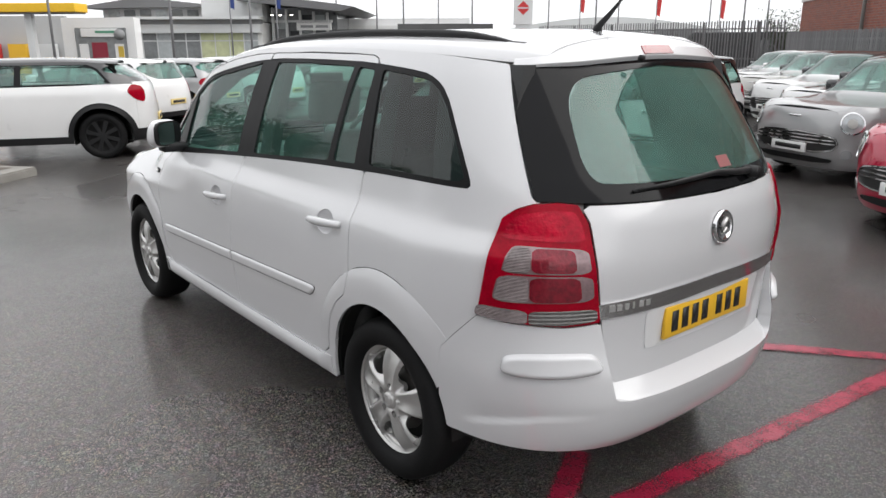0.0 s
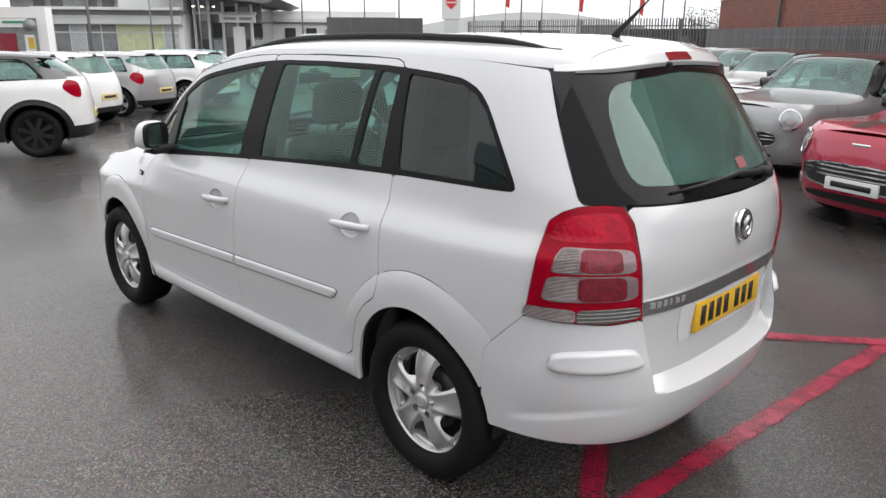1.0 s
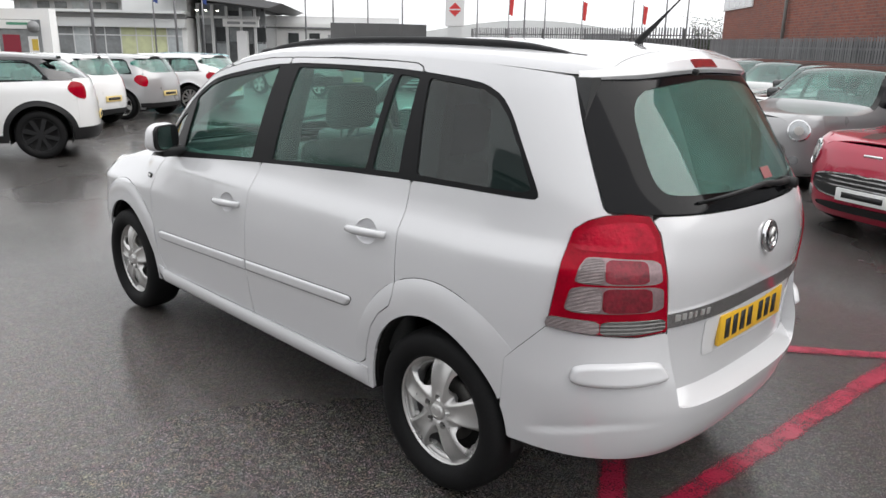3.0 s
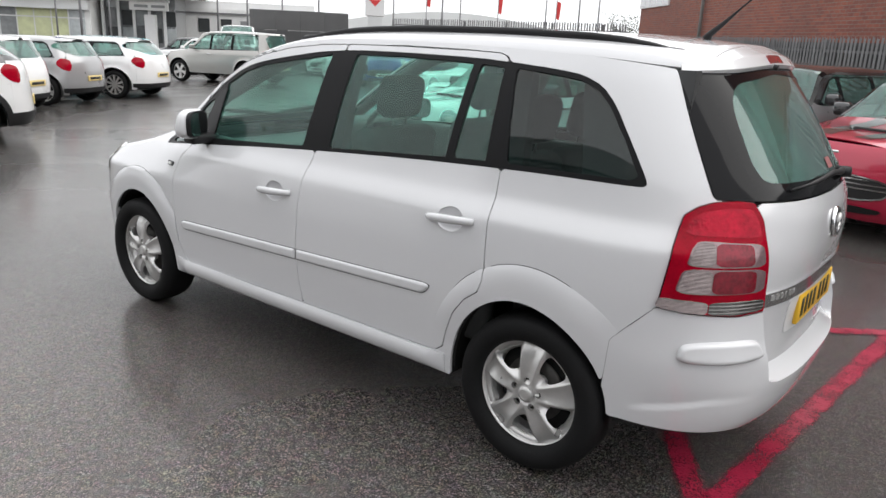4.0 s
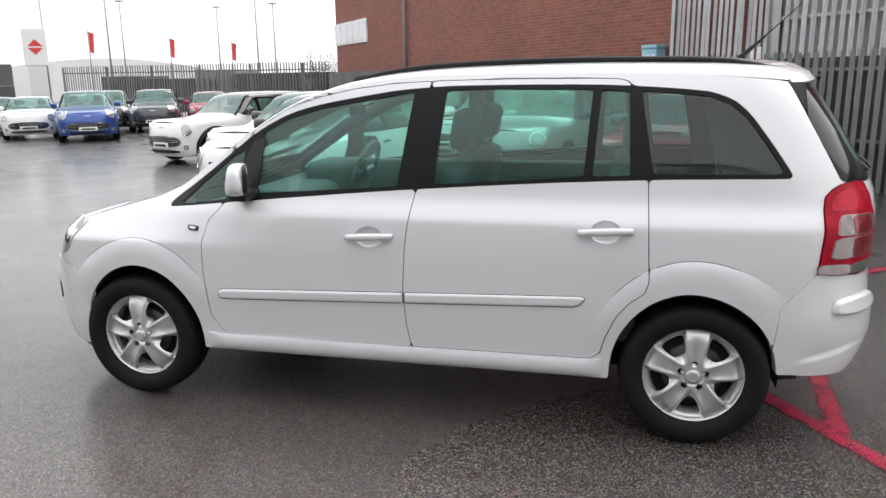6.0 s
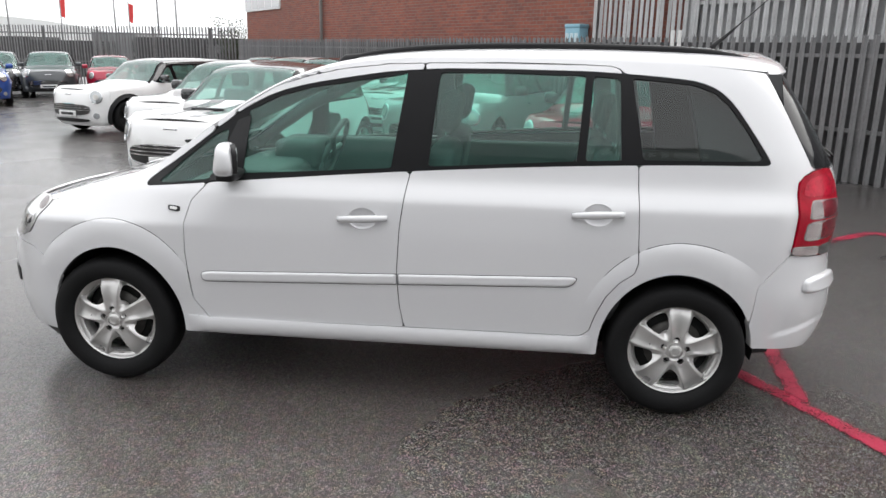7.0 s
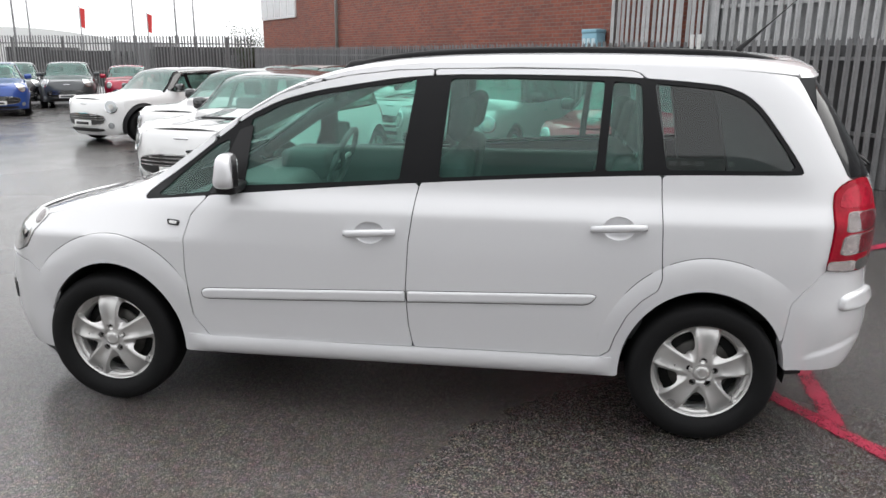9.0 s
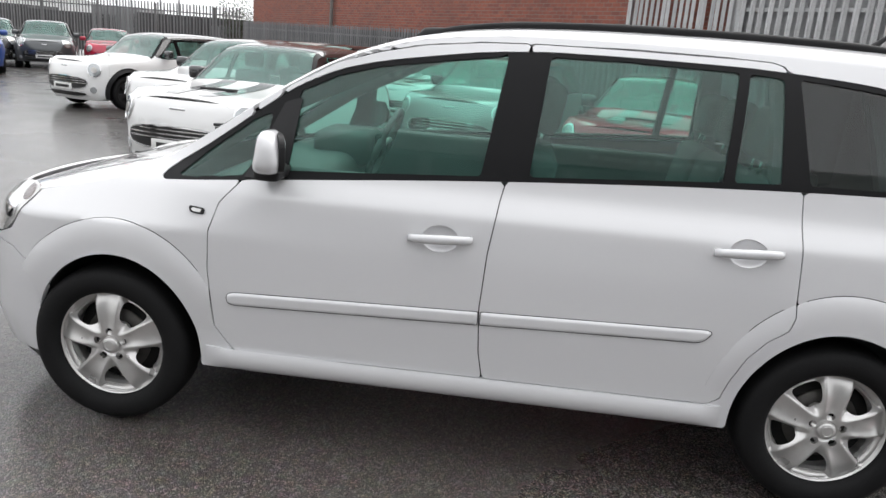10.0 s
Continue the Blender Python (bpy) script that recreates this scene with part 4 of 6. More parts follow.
# number plate with bars for its marks, emblem, wiper, washer
px = skin.rear(.71) + .006
plate = part("number_plate", box_bm(px - .012, px + .003, -.26, .26, .655, .768, .004), YELLOW, car, "yellow rear number plate")
for i, y in enumerate((-.205, -.145, -.085, -.025, .065, .125, .185)):
    part("plate_mark", box_bm(px + .003, px + .0045, y - .018, y + .018, .675, .748), INK, plate)
one("plate_recess", mat("recess_white", (.72, .72, .73), .4, vary=.02, coat=.8), car, "", shell(.003), (.90, MID, .62, .78), .02, [inside([(.925, .635), (.915, .776), (MID + .1, .779), (MID + .1, .632)])], .006)
ex = skin.rear(1.01) + .004
emb = part("emblem", lathe_bm([(.0, -.004), (.040, -.006), (.044, -.010), (.050, -.013), (.056, -.010), (.058, .0)], 40), CHROME, car, "round chrome emblem")
emb.matrix_basis = pose(ex, 0, 1.012, 0, 0, 90) @ pose(0, 0, 0, -6, 0, 0)
bm = bmesh.new()
tube_bm([(-.02, -.012, -.02), (-.012, -.014, .012), (.006, -.014, .026), (.022, -.012, .016)], [.004, .009, .008, .004], 8, bm)
tube_bm([(-.022, -.012, -.024), (.0, -.014, -.008), (.02, -.013, -.02)], [.004, .008, .004], 8, bm)
part("emblem_relief", bm, ALLOY, emb, "raised figure in the emblem")
for i, w in enumerate((.020, .016, .014, .008, .016, .016)):
    one_q = .775 + i * .026
    part("model_lettering", sheet(shell(.0075), (one_q, one_q + w, .800, .822), .006, [], .003), CLEAR_LENS, car)
wp = [skin.side(q, z, o_) for q, z, o_ in ((.86, 1.170, .016), (1.0, 1.176, .020), (1.12, 1.18, .022), (MID, 1.184, .024))]
wiper = part("rear_wiper", tube_bm(wp + [Vector((wp[-1].x, .12, 1.182)), Vector((wp[-1].x - .012, .22, 1.176))], [.004, .007, .008, .010, .012, .014], 8), BLACK_TRIM, car, "black rear wiper")
part("wiper_pivot", tube_bm([Vector((skin.rear(1.165) - .03, .24, 1.165)), Vector((skin.rear(1.165) + .03, .24, 1.172))], [.026, .02], 16), BLACK_TRIM, wiper)
part("wiper_blade", tube_bm([p - Vector((.014, 0, .008)) for p in wp] + [Vector((wp[-1].x - .02, .10, 1.17))], .006, 6), BLACK_TRIM, wiper)
part("washer_jet", tube_bm([(skin.rear(1.565) + .045, -.155, 1.568), (skin.rear(1.565) + .06, -.155, 1.566)], .011, 10), BLACK_TRIM, car)
part("warning_sticker", sheet(shell(-.003), (1.33, 1.41, 1.20, 1.238), .02, [], 0), mat("red_sticker", (.30, .11, .11), .5, vary=.2, fine=150), car, "small red and white sticker inside the tailgate glass")
# aerial
ab = skin.top(.215, 0)
aer = part("aerial", tube_bm([ab, ab + Vector((.012, 0, .02)), ab + Vector((.06, 0, .062)), ab + Vector((.12, 0, .12)), ab + Vector((.255, 0, .25))], [.020, .013, .009, .0035, .002], 10), BLACK_TRIM, car, "black whip aerial")
# bumper wedge and headlamp internals
for a, mt, sz in (((-3.13, .82), CHROME, .052), ((-3.06, .875), RIB, .03)):
    ring = [(a[0] + sz * math.cos(t), a[1] + sz * .9 * math.sin(t)) for t in [2 * math.pi * k / 20 for k in range(20)]]
    flank_plate("lamp_bowl", ring, .006, .004, mt, headlamps, "chrome lamp bowl", .009, smooth_out=0)
part("front_lip", sheet(lambda q, z: bumper_skin.side(q, z, -.015), (-3.6, -2.99, .16, .25), .03, [], .01), BLACK_TRIM, car, "black chin under the front bumper")
flank_plate("fog_recess", [(-3.30, .44), (-3.29, .52), (-3.38, .53), (-3.42, .44)], .004, .004, BLACK_TRIM, cars, "black fog lamp recess", .012, bumper_skin, smooth_out=1)

# ---- cabin ----
def car_seat(x, y, w, back_h, tilt=10, base_z=.62, parent=car, rest=True):
    st = new("seat")
    st.parent = parent
    st.matrix_basis = pose(x, y, base_z)
    part("cushion", box_bm(-.50, .02, -w / 2, w / 2, -.16, .02, .05, 3), SEAT, st, "dark cloth cushion")
    bk = part("backrest", box_bm(-.06, .08, -w / 2, w / 2, -.05, back_h, .055, 4), SEAT, st, "dark cloth backrest")
    bk.matrix_basis = pose(0, 0, 0, 0, tilt, 0)
    if rest:
        h = part("headrest", box_bm(-.05, .05, -.135, .135, back_h + .05, back_h + .25, .045, 4), SEAT, bk, "padded headrest")
        for o_ in (-.05, .05):
            part("headrest_post", tube_bm([(0, o_, back_h - .02), (0, o_, back_h + .09)], .006, 6), CHROME, h)
    return st


for y in (-.37, .37):
    car_seat(-1.22, y, .52, .58)
for y in (-.46, 0, .46):
    car_seat(-.42, y, .44, .56, 12)
bm = box_bm(-2.42, -1.98, -.70, .70, .72, 1.00, .09, 4)
dash = part("dashboard", bm, TRIM_GREY, car, "dark grey dashboard")
part("instrument_hood", box_bm(-2.22, -1.93, .20, .56, .92, 1.10, .05, 3), TRIM_GREY, dash)
part("centre_console", box_bm(-2.15, -1.3, -.13, .13, .35, .78, .04), TRIM_GREY, dash)
ring = [Vector((-1.885 + .07 * math.sin(a), .37 + .185 * math.cos(a), 1.03 + .175 * math.sin(a))) for a in [2 * math.pi * k / 28 for k in range(29)]]
whl = part("steering_wheel", tube_bm(ring, .017, 10, caps=False), mat("wheel_leather", (.09, .09, .09), .45, vary=.2), car, "black steering wheel")
part("wheel_boss", box_bm(-1.93, -1.885, .30, .44, .97, 1.09, .02), BLACK_TRIM, whl)
part("steering_column", tube_bm([(-1.91, .37, 1.02), (-2.12, .37, .93)], .05, 12), BLACK_TRIM, whl)
for e in (-.16, .16):
    part("wheel_spoke", tube_bm([(-1.905, .37, 1.02), (-1.885, .37 + e, 1.04)], .014, 6), ALLOY, whl)
part("interior_mirror", box_bm(-1.80, -1.775, -.11, .11, 1.39, 1.45, .012), BLACK_TRIM, car)
for k, drs in enumerate((doors_f, doors_r)):
    for j, d in enumerate(drs):
        s_ = -1 if j == 0 else 1
        a, b = ((-2.15, -1.27), (-1.22, -.25))[k]
        part("door_lining", box_bm(a, b, min(s_ * .70, s_ * .78), max(s_ * .70, s_ * .78), .42, 1.07, .03), TRIM_GREY, d, "dark door lining")
PILLAR = mat("dark_pillar_trim", (.035, .036, .037), .6, vary=.15, fine=220)
for s_ in (-1, 1):
    part("pillar_trim", tube_bm([(-2.46, s_ * .66, 1.03), (-2.10, s_ * .63, 1.28), (-1.72, s_ * .585, 1.47), (-1.5, s_ * .54, 1.53)], [.03, .04, .045, .03], 10), PILLAR, car, "dark windscreen pillar trim")
    for a0, a1, b0, b1 in ((-1.29, -1.17, -1.25, -1.17), (-.29, -.17, -.33, -.24), (.10, .44, -.02, .40)):
        bm = bmesh.new()
        vs = [bm.verts.new((x, s_ * (y + o_), z)) for o_ in (0, -.05) for x, y, z in ((a0, .715, 1.0), (a1, .715, 1.0), ((a1 + b1) / 2, .645, 1.30), (b1, .565, 1.55), (b0, .565, 1.55), ((a0 + b0) / 2, .645, 1.30))]
        bm.faces.new(vs[:6])
        bm.faces.new(vs[6:][::-1])
        for k in range(6):
            bm.faces.new((vs[k], vs[6 + k], vs[6 + (k + 1) % 6], vs[(k + 1) % 6]))
        bmesh.ops.recalc_face_normals(bm, faces=bm.faces[:])
        part("pillar_trim", bm, PILLAR, car, "dark pillar trim", smooth=False)
pair("corner_lining", mat("grey_corner_lining", (.22, .225, .225), .7, vary=.15, fine=200), cars, "grey lining of the rear corner", shell(-.022), (.28, .70, .95, 1.50), .03, [outside(W_QUARTER, .01), outside(rounded(PANE, 2), -.01)], 0)
part("boot_lining", box_bm(-.2, .36, -.68, -.60, .5, 1.05, .03), TRIM_GREY, car)
part("boot_lining", box_bm(-.2, .36, .60, .68, .5, 1.05, .03), TRIM_GREY, car)
part("boot_floor", box_bm(-2.2, .40, -.62, .62, .34, .40), TRIM_GREY, car)

# front wipers lying at the foot of the windscreen
for s_ in (-1, 1):
    run = [skin.top(-2.49 + .10 * t, .06 + .80 * t, .014 + .012 * t) for t in (0, .25, .5, .75, 1)]
    run = [Vector((p.x, p.y * -s_, p.z)) for p in run]
    wb_ = part("front_wiper", tube_bm(run, [.010, .012, .010, .008, .006], 8), BLACK_TRIM, car, "black windscreen wiper")
    part("wiper_blade", tube_bm([p + Vector((.006, 0, -.012)) for p in run[1:]], .005, 6), BLACK_TRIM, wb_)

# ---- fences ----
GALV = mat("galvanised_steel", (.46, .465, .47), .5, metal=.15, vary=.25, scale=3, fine=40, piece=.14)
DARK_STEEL = mat("weathered_fence", (.18, .18, .183), .6, metal=.15, vary=.3, scale=3, fine=40, piece=.16)
BOARD = mat("grey_boarding", (.065, .065, .067), .7, vary=.25, scale=1.2, fine=30, bump=.002)


def pale_mesh(height, width, name):
    """One W-section pale with a three-pointed top."""
    bm = bmesh.new()
    xs = [-width / 2, -width * .18, 0, width * .18, width / 2]
    ys = [.012, 0, -.012, 0, .012]
    lo = [bm.verts.new((x, y, -.36)) for x, y in zip(xs, ys)]
    hi = [bm.verts.new((x, y, height - (.05 if i in (1, 3) else 0.0 if i == 2 else .03))) for i, (x, y) in enumerate(zip(xs, ys))]
    for i in range(4):
        bm.faces.new((lo[i], lo[i + 1], hi[i + 1], hi[i]))
    me = bpy.data.meshes.new(name)
    bm.to_mesh(me)
    bm.free()
    return me


def palisade(label, a, b, height, pitch, width, steel, posts=2.75, rails=(.35, .85), board=None, group="palisade fences"):
    """A steel palisade fence from a to b (x, y)."""
    f = tagged(thing("palisade_fence", label, "fence", group), kind="structure")
    a, b = Vector((*a, 0)), Vector((*b, 0))
    d = b - a
    L, ang = d.length, math.degrees(math.atan2(d.y, d.x))
    f.matrix_basis = pose(a.x, a.y, 0, 0, 0, ang)
    me = pale_mesh(height, width, "pale")
    me.materials.append(steel)
    for i in range(int(L / pitch)):
        p = new("pale", me)
        p.parent = f
        p.matrix_basis = pose((i + .5) * pitch + random.uniform(-.006, .006), -.03, random.uniform(-.012, .012), 0, random.uniform(-.5, .5), random.uniform(-4, 4))
    for k in rails:
        part("rail", box_bm(0, L, 0, .045, height * k - .025, height * k + .025), steel, f, smooth=False)
    for i in range(int(L / posts) + 1):
        part("post", box_bm(i * posts - .05, i * posts + .05, .03, .10, -.4, height - .08, .008), steel, f, smooth=False)
    if board:
        part("backing", box_bm(0, L, .11, .13, -.4, height - .12), board, f, "dark grey close boarding", smooth=False)
    return f


FX, FY, FD = 3.75, 6.15, radians(128)


def on_fence(s, back=0.0):
    return FX + s * math.cos(FD) + back * math.sin(FD), FY + s * math.sin(FD) - back * math.cos(FD)


palisade("weathered dark grey palisade fence along the lot", on_fence(27.15), on_fence(-7), 1.93, .145, .085, DARK_STEEL, 2.45, board=BOARD)
palisade("tall galvanised palisade panel standing before the brick wall", on_fence(5.55, .17), on_fence(3.3, .17), 3.4, .125, .080, GALV, 2.2, rails=(.3, .9))
palisade("tall galvanised palisade fence with sheet steel behind it", on_fence(3.25, .17), on_fence(-7, .17), 3.4, .16, .085, GALV, 2.75, rails=(.25, .71, .9), board=mat("galvanised_backing", (.30, .305, .31), .55, vary=.2, scale=2, fine=30))
c0 = on_fence(27.2)
palisade("open steel palisade fence before the neighbouring lot", (-28, 29.2), (c0[0], c0[1] + .05), 2.42, .15, .07, DARK_STEEL, 2.75)
for s_, h_ in ((3.34, 1.99), (3.20, 1.99)):
    x, y = on_fence(s_, -.14)
    tagged(part("gate_post", box_bm(x - .028, x + .028, y - .028, y + .028, 0, h_, .008), mat("white_post_paint", (.66, .66, .64), .5, vary=.2), None, "slim white gate post standing at the fence"), category="post", group="gate posts")
x, y = on_fence(6.14, .29)
kiosk = thing("cabinet", "pale blue steel cabinet against the brick wall", "cabinet", at=pose(x, y, 0, 0, 0, math.degrees(FD)))
P_CAB = mat("pale_blue_paint", (.22, .42, .52), .5, vary=.12, scale=4)
part("body", box_bm(-.21, .21, -.12, .12, 0, 2.09, .02), P_CAB, kiosk)
part("cap", box_bm(-.22, .22, -.13, .13, 2.07, 2.15, .02), P_CAB, kiosk)
for k in (-.13, 0, .13):
    part("panel", box_bm(k - .045, k + .045, .12, .128, 1.65, 1.98, .01), mat("cabinet_window_panel", (.50, .62, .66), .3), kiosk)

# ---- the brick building behind the fence ----
def brickwork():
    m = mat("red_brick", (.24, .085, .06), .85, vary=.25, scale=.5, fine=9, bump=.002)
    n, l = m.node_tree.nodes, m.node_tree.links
    co, bt = n.new("ShaderNodeTexCoord"), n.new("ShaderNodeTexBrick")
    mp = n.new("ShaderNodeMapping")
    mp.inputs["Rotation"].default_value = (radians(90), 0, 0)
    l.new(co.outputs["Object"], mp.inputs["Vector"])
    l.new(mp.outputs[0], bt.inputs["Vector"])
    bt.inputs["Scale"].default_value = 1
    bt.inputs["Brick Width"].default_value, bt.inputs["Row Height"].default_value, bt.inputs["Mortar Size"].default_value = .225, .075, .006
    bt.inputs["Color1"].default_value, bt.inputs["Color2"].default_value, bt.inputs["Mortar"].default_value = (.27, .085, .055, 1), (.19, .065, .05, 1), (.20, .16, .14, 1)
    for node in n:
        if node.type == "MIX" and node.blend_type == "MULTIPLY":
            l.new(bt.outputs["Color"], node.inputs["A"])
    return m


BRICK = brickwork()
bx, by = on_fence(27.3, .46)
hall = thing("brick_building", "plain red brick industrial building behind the fence", "building", at=pose(bx, by, 0, 0, 0, math.degrees(FD) + 180))
part("wall", box_bm(0, 29, 0, 14, 0, 7.6), BRICK, hall, smooth=False)
part("coping", box_bm(-.1, 29.1, -.12, 14.1, 7.6, 7.8), CONCRETE, hall, smooth=False)
win = part("window", box_bm(-.03, 4.2, -.05, .02, 3.02, 3.92), mat("window_frame_white", (.7, .7, .7), .5, vary=.1), hall, "white framed strip window", smooth=False)
for i in range(5):
    part("pane", box_bm(.1 + i * .82, .1 + i * .82 + .72, -.06, -.045, 3.10, 3.84), mat("pale_pane", (.6, .62, .63), .1, vary=.1), win, smooth=False)
part("downpipe", tube_bm([(8.3, -.10, 0), (8.3, -.10, 7.6)], .055, 10), mat("pipe_grey", (.22, .22, .21), .5), hall, "grey downpipe")
# ---- the showroom behind the lot ----
DARK_GLAZING = mat("dark_glazing", (.05, .054, .056), .06, vary=.3, scale=.4, fine=3)
CLAD = mat("grey_cladding", (.26, .265, .27), .45, metal=.3, vary=.1, scale=.5, fine=20)
CLAD_LIGHT = mat("light_cladding", (.62, .63, .63), .5, vary=.1, scale=.4, fine=20)
room = thing("showroom", "dark glazed car showroom across the lot", "building", at=pose(0, -13.5, 0))
part("wall", box_bm(-9.4, 16, -9, 0, 0, 7.0), CLAD, room, smooth=False)
for i in range(8):
    part("window", box_bm(-9.2 + i * 3.1, -6.4 + i * 3.1, -.02, .05, .3, 5.6), DARK_GLAZING, room, smooth=False)
part("fascia", box_bm(-9.6, 16.2, -.1, .3, 5.9, 7.2), CLAD, room, smooth=False)

SIGN_WHITE = mat("sign_white", (.75, .75, .75), .5, vary=.04)
txt = bpy.data.curves.new("price", "FONT")
txt.body, txt.size, txt.extrude, txt.align_x = "\u00a3239", .52, .01, "CENTER"
txt_ob = new("price_lettering", txt)
me = bpy.data.meshes.new_from_object(txt_ob.evaluated_get(bpy.context.evaluated_depsgraph_get()))
bpy.data.objects.remove(txt_ob)
me.materials.append(SIGN_WHITE)
txt_ob = new("price_lettering", me)
txt_ob.parent, txt_ob.matrix_basis = room, pose(-1.4, .315, 6.45, 90, 0, 180)
for x0, w in ((.3, .26), (.62, .3), (.98, .26), (1.35, .3), (1.72, .26), (2.05, .3), (2.4, .28), (2.75, .28), (3.1, .3), (3.45, .28)):
    part("lettering", box_bm(x0, x0 + w * .8, .30, .315, 6.45, 6.82), SIGN_WHITE, room, smooth=False)

# ---- buildings across the road ----
def far_frame(depth):
    """A frame of axes facing the lot: x across the view, y away, on the ground."""
    return Vector((2.11, -2.30, 0)) + Vector((-.777, .629, 0)) * depth, 51.0


def far_block(name, label, category, depth, x0, x1):
    o, turn = far_frame(depth)
    ob = thing(name, label, category, at=pose(o.x, o.y, 0, 0, 0, turn))
    return ob


# the lit interior behind some panes, put into their yellow-green colour
GLOW = mat("showroom_glow_colour", (.55, .58, .35), .6, vary=.4, scale=.35, fine=2)
PALE = mat("pale_render", (.70, .70, .69), .7, vary=.12, scale=.3, fine=5)
ROOF_GREY = mat("roof_grey", (.16, .16, .165), .6, vary=.15, scale=.3)
FLAG = mat("red_flag", (.62, .05, .05), .7, vary=.12)
MID_CLAD = mat("mid_grey_cladding", (.44, .445, .45), .5, vary=.12, scale=.4, fine=20)
PALE_PANE = mat("bright_glazing", (.42, .45, .46), .12, vary=.35, scale=.6, fine=4)
LAMP_GLOW = mat("lit_lamp", (.9, .88, .8), .4)
LAMP_GLOW.node_tree.nodes["Principled BSDF"].inputs["Emission Color"].default_value = (1, .95, .85, 1)
LAMP_GLOW.node_tree.nodes["Principled BSDF"].inputs["Emission Strength"].default_value = 6
WHITE_WALL = mat("white_wall", (.74, .74, .74), .6, vary=.06, scale=.4, fine=8)
PANE_GREY = mat("grey_glazing", (.20, .21, .215), .08, vary=.4, scale=.5, fine=4)


def slab(outline, y0, y1):
    """A block whose front is the outline (x, z)."""
    bm = bmesh.new()
    f_ = [bm.verts.new((x, y0, z)) for x, z in outline]
    b_ = [bm.verts.new((x, y1, z)) for x, z in outline]
    bm.faces.new(f_)
    bm.faces.new(b_[::-1])
    for k in range(len(f_)):
        bm.faces.new((f_[k], b_[k], b_[(k + 1) % len(f_)], f_[(k + 1) % len(f_)]))
    bmesh.ops.recalc_face_normals(bm, faces=bm.faces[:])
    return bm


dealer = far_block("dealership", "two-storey pale dealership with glazed ground floor and low hipped roof", "building", 55, -23, -7)
part("wall", box_bm(-22.6, -12.7, .3, 14, 0, 2.9), PALE, dealer, smooth=False)
part("band", box_bm(-21.5, -12.7, -.25, .4, 2.2, 2.78), CLAD_LIGHT, dealer, smooth=False)
part("dark_band", box_bm(-22.0, -12.65, -.1, .4, 2.8, 3.10), CLAD, dealer, smooth=False)
part("eaves", box_bm(-22.2, -12.6, -.8, .4, 3.12, 3.30), CLAD_LIGHT, dealer, smooth=False)
part("upper_wall", box_bm(-24.6, -17.2, 2.0, 13, 3.0, 4.05), MID_CLAD, dealer, smooth=False)
part("roof", slab([(-25.6, 3.92), (-17.1, 4.02), (-17.1, 4.22), (-21.5, 4.68), (-25.6, 4.08)], 1.0, 14), ROOF_GREY, dealer, smooth=False)
part("rendered_block", box_bm(-17.1, -12.75, 1.0, 12, 3.0, 4.52), CLAD_LIGHT, dealer, smooth=False)
part("stair_tower", box_bm(-15.6, -12.9, 3.0, 9, 4.0, 6.4), MID_CLAD, dealer, smooth=False)
for i in range(8):
    w = part("window", box_bm(-21.2 + i * 1.03, -20.25 + i * 1.03, .22, .32, .4, 2.18), (GLOW if i in (4, 5, 6) else PALE_PANE if i % 3 == 1 else PANE_GREY), dealer, smooth=False)
    part("window_frame", box_bm(-21.26 + i * 1.03, -21.20 + i * 1.03, .15, .35, .2, 2.2), CLAD_LIGHT, w, smooth=False)
    part("transom", box_bm(-21.2 + i * 1.03, -20.25 + i * 1.03, .18, .24, 1.62, 1.70), CLAD_LIGHT, w, smooth=False)
for i in range(6):
    part("upper_window", box_bm(-24.2 + i * 1.15, -23.4 + i * 1.15, 1.95, 2.02, 3.38, 3.85), PANE_GREY if i % 3 else PALE_PANE, dealer, smooth=False)
hq = far_block("showroom_tower", "glazed grey showroom under a wide sloping roof on columns", "building", 57, -16, -6)
part("wall", box_bm(-12.5, -8.0, 1, 16, 0, 4.0), PANE_GREY, hq, smooth=False)
part("roof", slab([(-14.3, 4.38), (-7.0, 3.62), (-6.05, 3.93), (-7.2, 4.12), (-14.3, 4.98)], -2.5, 17), ROOF_GREY, hq, smooth=False)
for i in range(5):
    part("column", box_bm(-12.4 + i * 1.0, -12.22 + i * 1.0, .2, .4, 0, 3.95 - i * .08), CLAD_LIGHT, hq, smooth=False)
    for k in range(3):
        part("window", box_bm(-12.15 + i * .95, -11.45 + i * .95, .9, 1.02, .2 + k * 1.15, 1.2 + k * 1.15), (DARK_GLAZING, PALE_PANE, PANE_GREY)[(i + 2 * k) % 3], hq, smooth=False)
part("floor_edge", box_bm(-12.5, -8.0, .3, 1.1, 2.95, 3.12), CLAD_LIGHT, hq, smooth=False)
part("signboard", box_bm(-10.5, -8.0, -.2, .2, 2.38, 2.92), PALE, hq, smooth=False)
for i in range(2):
    part("lettering", box_bm(-10.2 + i * 1.1, -9.3 + i * 1.1, -.22, -.2, 2.56, 2.74), CLAD, hq, smooth=False)
part("doorway", box_bm(-9.6, -8.9, -.05, .95, 0, 2.1), WHITE_WALL, hq, smooth=False)
for i, x in enumerate((-12.0, -11.4, -10.6)):
    part("ceiling_lamp", box_bm(x - .09, x + .09, -1.5, -1.32, 3.38, 3.44, .02), LAMP_GLOW, hq, smooth=False)
shop = far_block("petrol_station_shop", "white petrol station shop with red door and green sign", "shop", 48, -25, -20)
part("wall", box_bm(-23.4, -18.9, 0, 1.0, 0, 3.06), WHITE_WALL, shop, smooth=False)
part("shopfront", box_bm(-22.6, -19.45, -.05, .02, 0, 2.45), PANE_GREY, shop, smooth=False)
